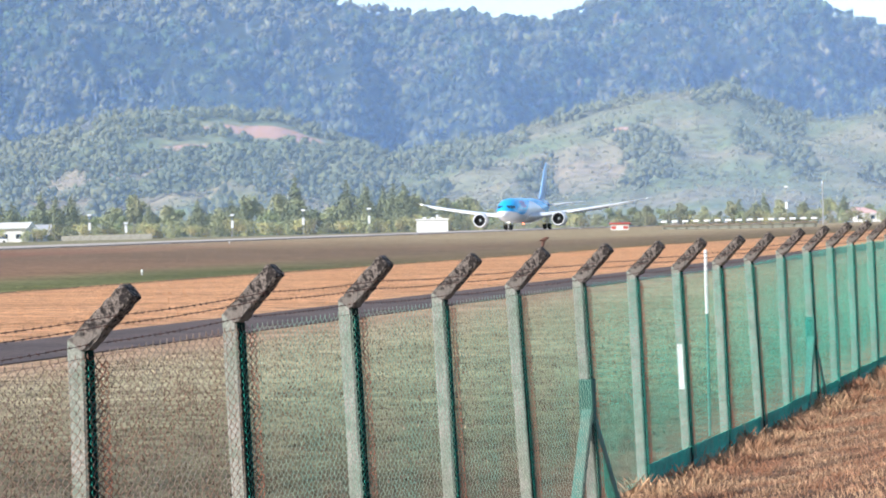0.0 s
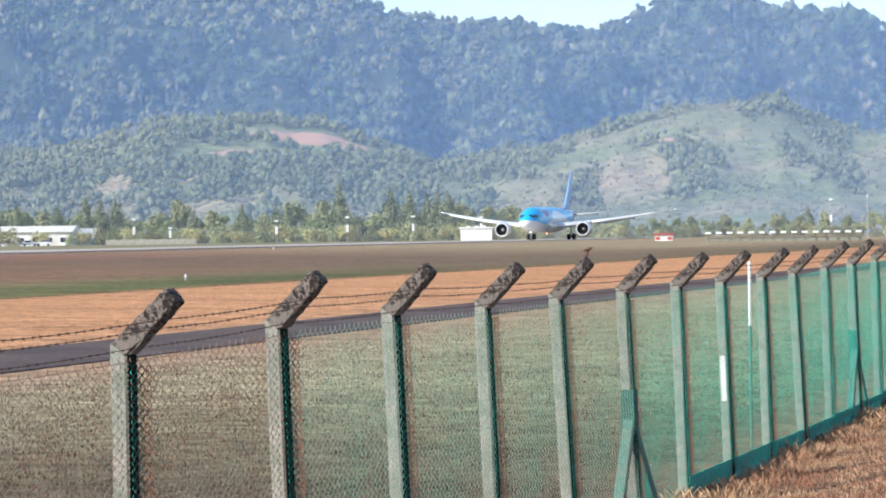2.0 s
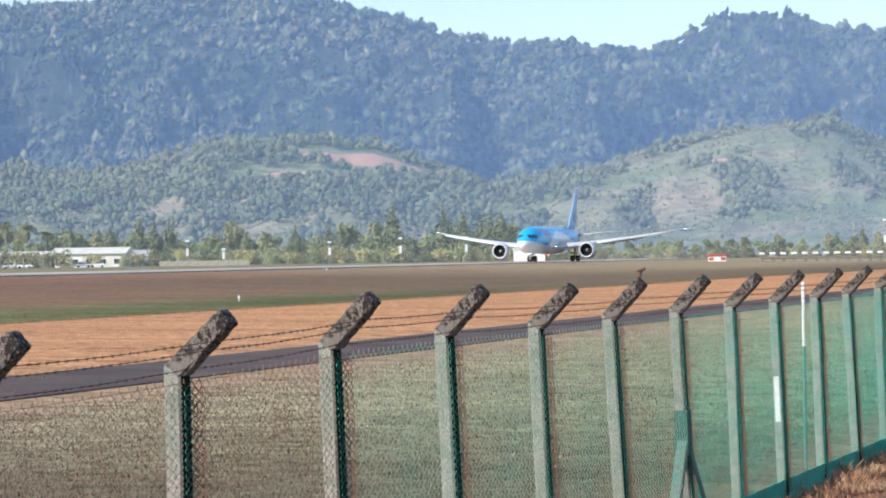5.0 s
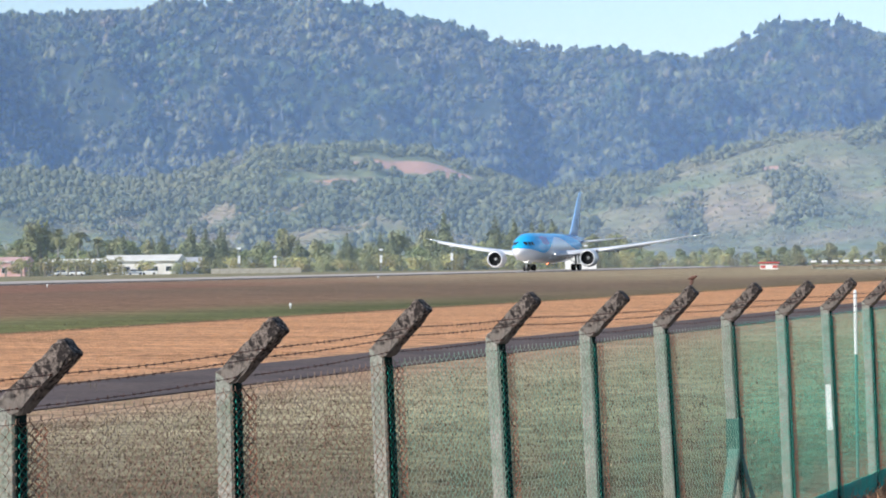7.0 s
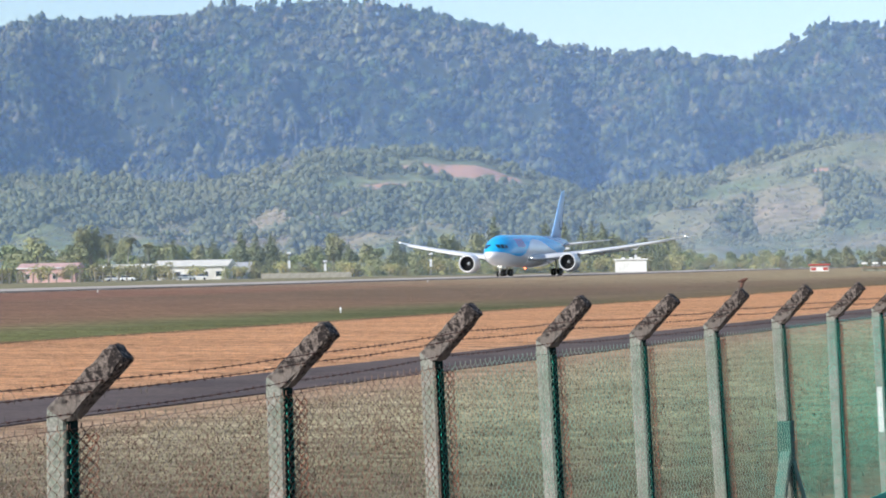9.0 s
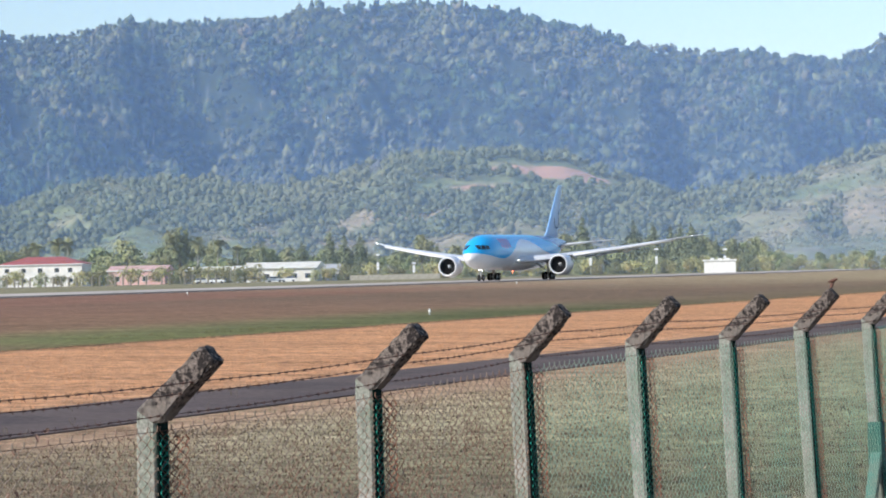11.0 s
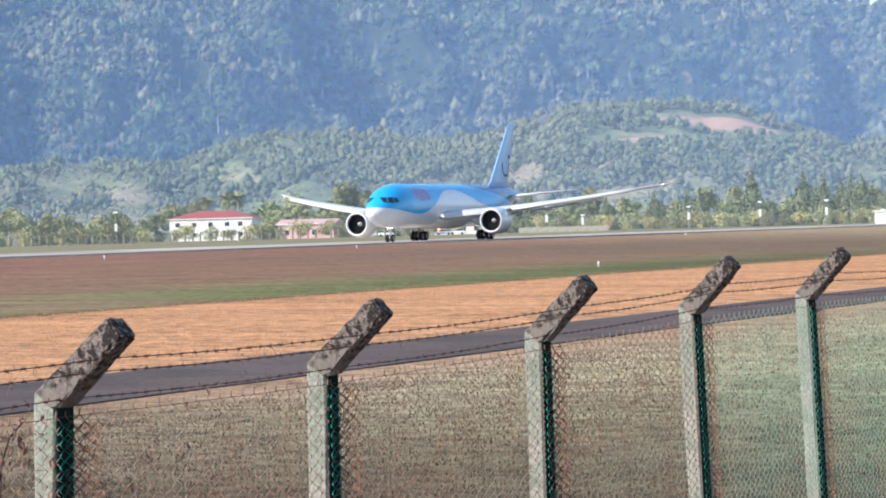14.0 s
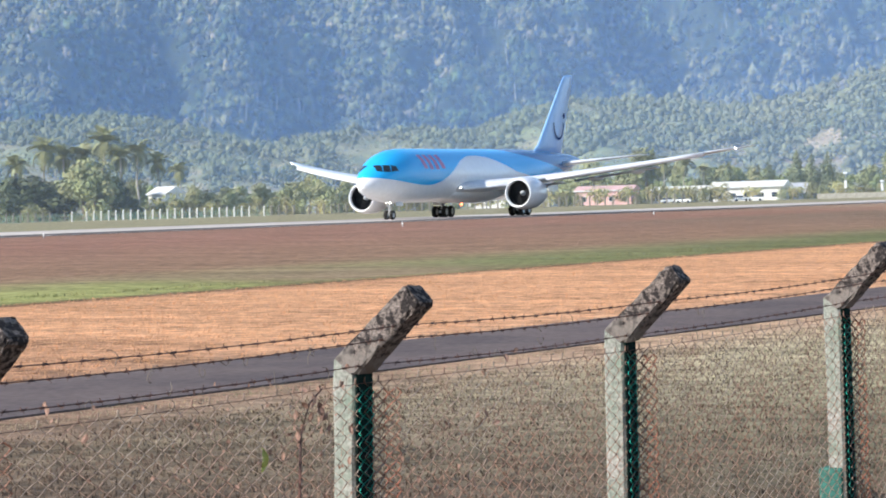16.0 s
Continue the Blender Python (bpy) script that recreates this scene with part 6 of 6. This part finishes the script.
# ---- the bank: dry grass in tufts ----
def build_bank_grass():
    rng = np.random.default_rng(8)
    verts, faces = [], []
    spots = []
    for _ in range(26000):
        along, w = rng.uniform(4, 62), abs(rng.normal(0, 1)) * 2.6 + 0.12
        spots.append((along, w, rng.uniform(0.035, 0.10)))
    for _ in range(2400):
        along, w = rng.uniform(17, 60), rng.uniform(0.05, 0.8)
        tall = 0.6 + 0.7 * max(0.0, noise.noise(Vector((along * 0.5, 0, 3))) + 0.2)
        spots.append((along, w, rng.uniform(0.10, 0.30) * tall))
    inv = RUNWAY.inverted()
    for along, w, h in spots:
        p = FENCE @ Vector((along, -w, 0))
        v = inv @ p
        z = ground_z(v.x, v.y) - 0.02
        for _ in range(5):
            a, lean = rng.uniform(0, 6.28), rng.uniform(0.1, 0.8) * h
            bx, by = p.x + rng.normal(0, 0.07), p.y + rng.normal(0, 0.07)
            wd = 0.002 + 0.0025 * rng.random()
            hh = h * rng.uniform(0.6, 1.1)
            i = len(verts)
            cx, cy = math.cos(a), math.sin(a)
            verts += [(bx - cy * wd, by + cx * wd, z), (bx + cy * wd, by - cx * wd, z), (bx + cx * lean * 0.45 + cy * wd * 0.7, by + cy * lean * 0.45 - cx * wd * 0.7, z + hh * 0.62), (bx + cx * lean, by + cy * lean, z + hh)]
            faces += [(i, i + 1, i + 2), (i, i + 2, i + 3)]
    ob = new("dry_grass", np_mesh("dry_grass", verts, faces, M["dry_grass"]))
    tagged(ob, "tufts of dry reddish-brown grass on the bank", "grass", kind="stuff")


def tufts(name, count, a0, a1, q0, q1, h0, h1, mat, label, seed, patchy=None, bias=(1.0, 1.0)):
    """Short clumps of standing grass, strewn over a belt of the airfield, thinner with distance."""
    rng = np.random.default_rng(seed)
    n = count
    a = a0 * (a1 / a0) ** rng.beta(bias[0], bias[1], n)
    q = q0 + (q1 - q0) * rng.random(n)
    if patchy is not None:
        ok = np.array([noise.noise(Vector((x * 0.02, y * 0.11, 4.0))) > patchy + 0.05 * (y - 54) for x, y in zip(a, q)])
        a, q = a[ok], q[ok]
        n = len(a)
    z = np.array([ground_z(x, y) for x, y in zip(a, q)])
    k = 4
    grow = (0.7 + 0.6 * a / a1)[:, None]
    ang, h = rng.uniform(0, 6.28, (n, k)), rng.uniform(h0, h1, (n, k)) * grow
    bx, by = a[:, None] + rng.normal(0, 0.07, (n, k)) * grow * 2, q[:, None] + rng.normal(0, 0.07, (n, k)) * grow * 2
    w = 0.13 * h + 0.008
    lean = rng.uniform(0.2, 0.9, (n, k)) * h
    cx, cy = np.cos(ang), np.sin(ang)
    zz = np.repeat(z[:, None], k, 1)
    v = np.stack([np.stack([bx - cy * w, by + cx * w, zz - 0.02], -1), np.stack([bx + cy * w, by - cx * w, zz - 0.02], -1), np.stack([bx + cx * lean, by + cy * lean, zz + h], -1)], 2)
    ob = new(name, np_mesh(name, v.reshape(-1, 3), np.arange(n * k * 3).reshape(-1, 3), mat))
    ob.matrix_basis = RUNWAY
    tagged(ob, label, "grass", kind="stuff")


def build_field_grass():
    tufts("pale_grass", 22000, 38, 190, 7.6, 23.8, 0.02, 0.065, M["pale_grass"], "short pale mown grass farther along the fence", 6, None, (2.2, 1.0))
    tufts("mown_grass", 26000, 20, 120, 7.6, 23.8, 0.02, 0.065, M["mown_grass"], "short mown brownish grass inside the fence", 1, None, (1.0, 2.0))
    tufts("verge_grass", 3000, 36, 200, 24.7, 25.9, 0.012, 0.04, M["pale_grass"], "dry pale grass beside the road", 2)
    tufts("orange_grass", 24000, 42, 330, 30.8, 53.2, 0.02, 0.07, M["orange_grass"], "dry orange grass between road and runway", 3)
    tufts("green_grass", 900, 60, 97, 55.2, 59.5, 0.03, 0.10, M["green_grass"], "band of greener uncut grass", 4, -0.15)
    tufts("dull_grass", 700, 125, 195, 55.2, 58.5, 0.03, 0.08, M["dull_grass"], "band of dull green uncut grass", 9, -0.15)
    tufts("brown_grass", 7000, 90, 560, 68.0, 139.0, 0.03, 0.08, M["brown_grass"], "dry brown grass beside the runway", 5)


# ---- dead climber and leaves on the nearest bays ----
def leaf_mesh(name, ln, wd, mat):
    bm = bmesh.new()
    mid = [bm.verts.new((ln * k / 5, 0, 0.12 * ln * math.sin(3.1 * k / 5))) for k in range(6)]
    for s in (-1, 1):
        edge = [bm.verts.new((ln * k / 5, s * wd * math.sin(math.pi * min(0.98, (k + 0.15) / 5.2)), 0.12 * ln * math.sin(3.1 * k / 5) + 0.25 * wd)) for k in range(6)]
        for k in range(5):
            bm.faces.new((mid[k], mid[k + 1], edge[k + 1], edge[k]) if s > 0 else (mid[k + 1], mid[k], edge[k], edge[k + 1]))
    return mesh_of(name, bm, mat)


def build_climber():
    rng = random.Random(19)
    ob = tagged(empty("dead_climber", FENCE), "dead climbing plant with curled brown leaves on the netting", "plant")
    a0 = post_along(-2)
    # stems
    for base, pts in ((0, [(-0.60, -0.16, 0.2), (-0.62, -0.15, 1.2), (-0.62, -0.14, 1.9), (-0.58, -0.13, 2.14), (-0.50, -0.13, 2.27), (-0.38, -0.13, 2.33)]),):
        bm = bmesh.new()
        tube(bm, [Vector((a0 + x, y, z)) for x, y, z in pts], [0.009, 0.008, 0.007, 0.006, 0.005, 0.003][:len(pts)], 5)
        part("stem", bm, M["barbed"], ob, "thin brown dead stem")
    dry = [leaf_mesh("leaf", 0.07, 0.018, M["dry_leaf"]), leaf_mesh("leaf", 0.05, 0.02, M["dry_leaf"])]
    for k in range(260):
        x = a0 - abs(rng.gauss(0, 1.0)) - 0.05 if k % 6 else a0 + rng.uniform(0.1, 2.0)
        top = rng.random() < 0.12
        z, y = (rng.uniform(2.3, 2.42), rng.uniform(-0.14, -0.1)) if top else (rng.uniform(1.3, 2.3), -0.1)
        part("leaf", dry[k % 2], None, ob, "", Matrix.Translation((x, y, z)) @ pose(0, 0, 0, rng.uniform(0, 360), rng.uniform(20, 120), rng.uniform(0, 360)) @ Matrix.Scale(rng.uniform(0.25, 0.7), 4))
    for k in range(16):
        part("leaf", dry[k % 2], None, ob, "", Matrix.Translation((a0 - rng.uniform(0.30, 0.62), -0.13, rng.uniform(2.16, 2.36))) @ pose(0, 0, 0, rng.uniform(0, 360), rng.uniform(20, 120), rng.uniform(0, 360)) @ Matrix.Scale(rng.uniform(0.5, 0.9), 4))
    green = leaf_mesh("green_leaf", 0.10, 0.019, M["green_leaf"])
    for x, z, r in ((-0.86, 2.01, -70), (-0.84, 2.02, -110), (-0.89, 1.80, -80)):
        part("green_leaf", green, None, ob, "fresh green leaf", Matrix.Translation((a0 + x, -0.1, z)) @ pose(0, 0, 0, 60, r, 20))
    # fine dead twigs over the wires
    bm = bmesh.new()
    for _ in range(30):
        x, z = a0 - abs(rng.gauss(0, 1.0)), rng.uniform(1.9, 2.28)
        p = [Vector((x, -0.1, z))]
        for _ in range(4):
            p.append(p[-1] + Vector((rng.uniform(-0.07, 0.07), rng.uniform(-0.01, 0.01), rng.uniform(-0.05, 0.04))))
        tube(bm, p, 0.0012, 3, False)
    tagged(part("twig", bm, M["dry_leaf"], ob, "fine dead twigs"), kind="stuff")
    # pale dry tendrils curling over the barbed wires
    bm = bmesh.new()
    for k in range(60):
        x, z = a0 + rng.uniform(-2.4, 3.6), rng.uniform(2.22, 2.55)
        p = [Vector((x, -0.12 - (z - 2.2) * 0.45, z))]
        turn, lean = rng.uniform(0, 6.28), rng.uniform(-0.9, 0.9)
        for _ in range(7):
            turn += lean
            p.append(p[-1] + Vector((0.014 * math.cos(turn), rng.uniform(-0.006, 0.006), 0.014 * math.sin(turn))))
        tube(bm, p, 0.0017, 3, False)
    tagged(part("tendril", bm, M["bark"], ob, "pale dry tendrils"), kind="stuff")


def build_bush():
    """Leafy shrub beside the bank at the fence's far stretch."""
    ob = broad_tree("shrub", 1.3, 1.5, M["leaf_broad"], 88, "green leafy shrub on the bank beside the fence", 420, 0.0)
    p = FENCE @ Vector((38.6, -1.15, 0))
    v = RUNWAY.inverted() @ p
    ob.matrix_basis = Matrix.Translation((p.x, p.y, ground_z(v.x, v.y) - 0.1)) @ Matrix.Scale(0.55, 4)


build_fence()
build_marker_post()
airliner = build_airliner()
build_buildings()
build_cars()
build_far_fence()
build_wall()
build_markers()
build_trees()
build_bank_grass()
build_field_grass()
build_climber()
build_bush()


# ---- what moves: the airliner gathers speed for take-off ----
def rolled(t):
    return 9.384 * t + 1.3018 * t * t - 0.0088 * t ** 3


def motions():
    rows = []
    for k in range(33):
        t = k * 0.5
        p = rw(NOSE_A - rolled(t), NOSE_Q, RUN_Z)
        rows.append((t, pose(p.x, p.y, p.z, 0, 0, 90 - RUNWAY_AZ)))
    walk(airliner, rows)


motions()
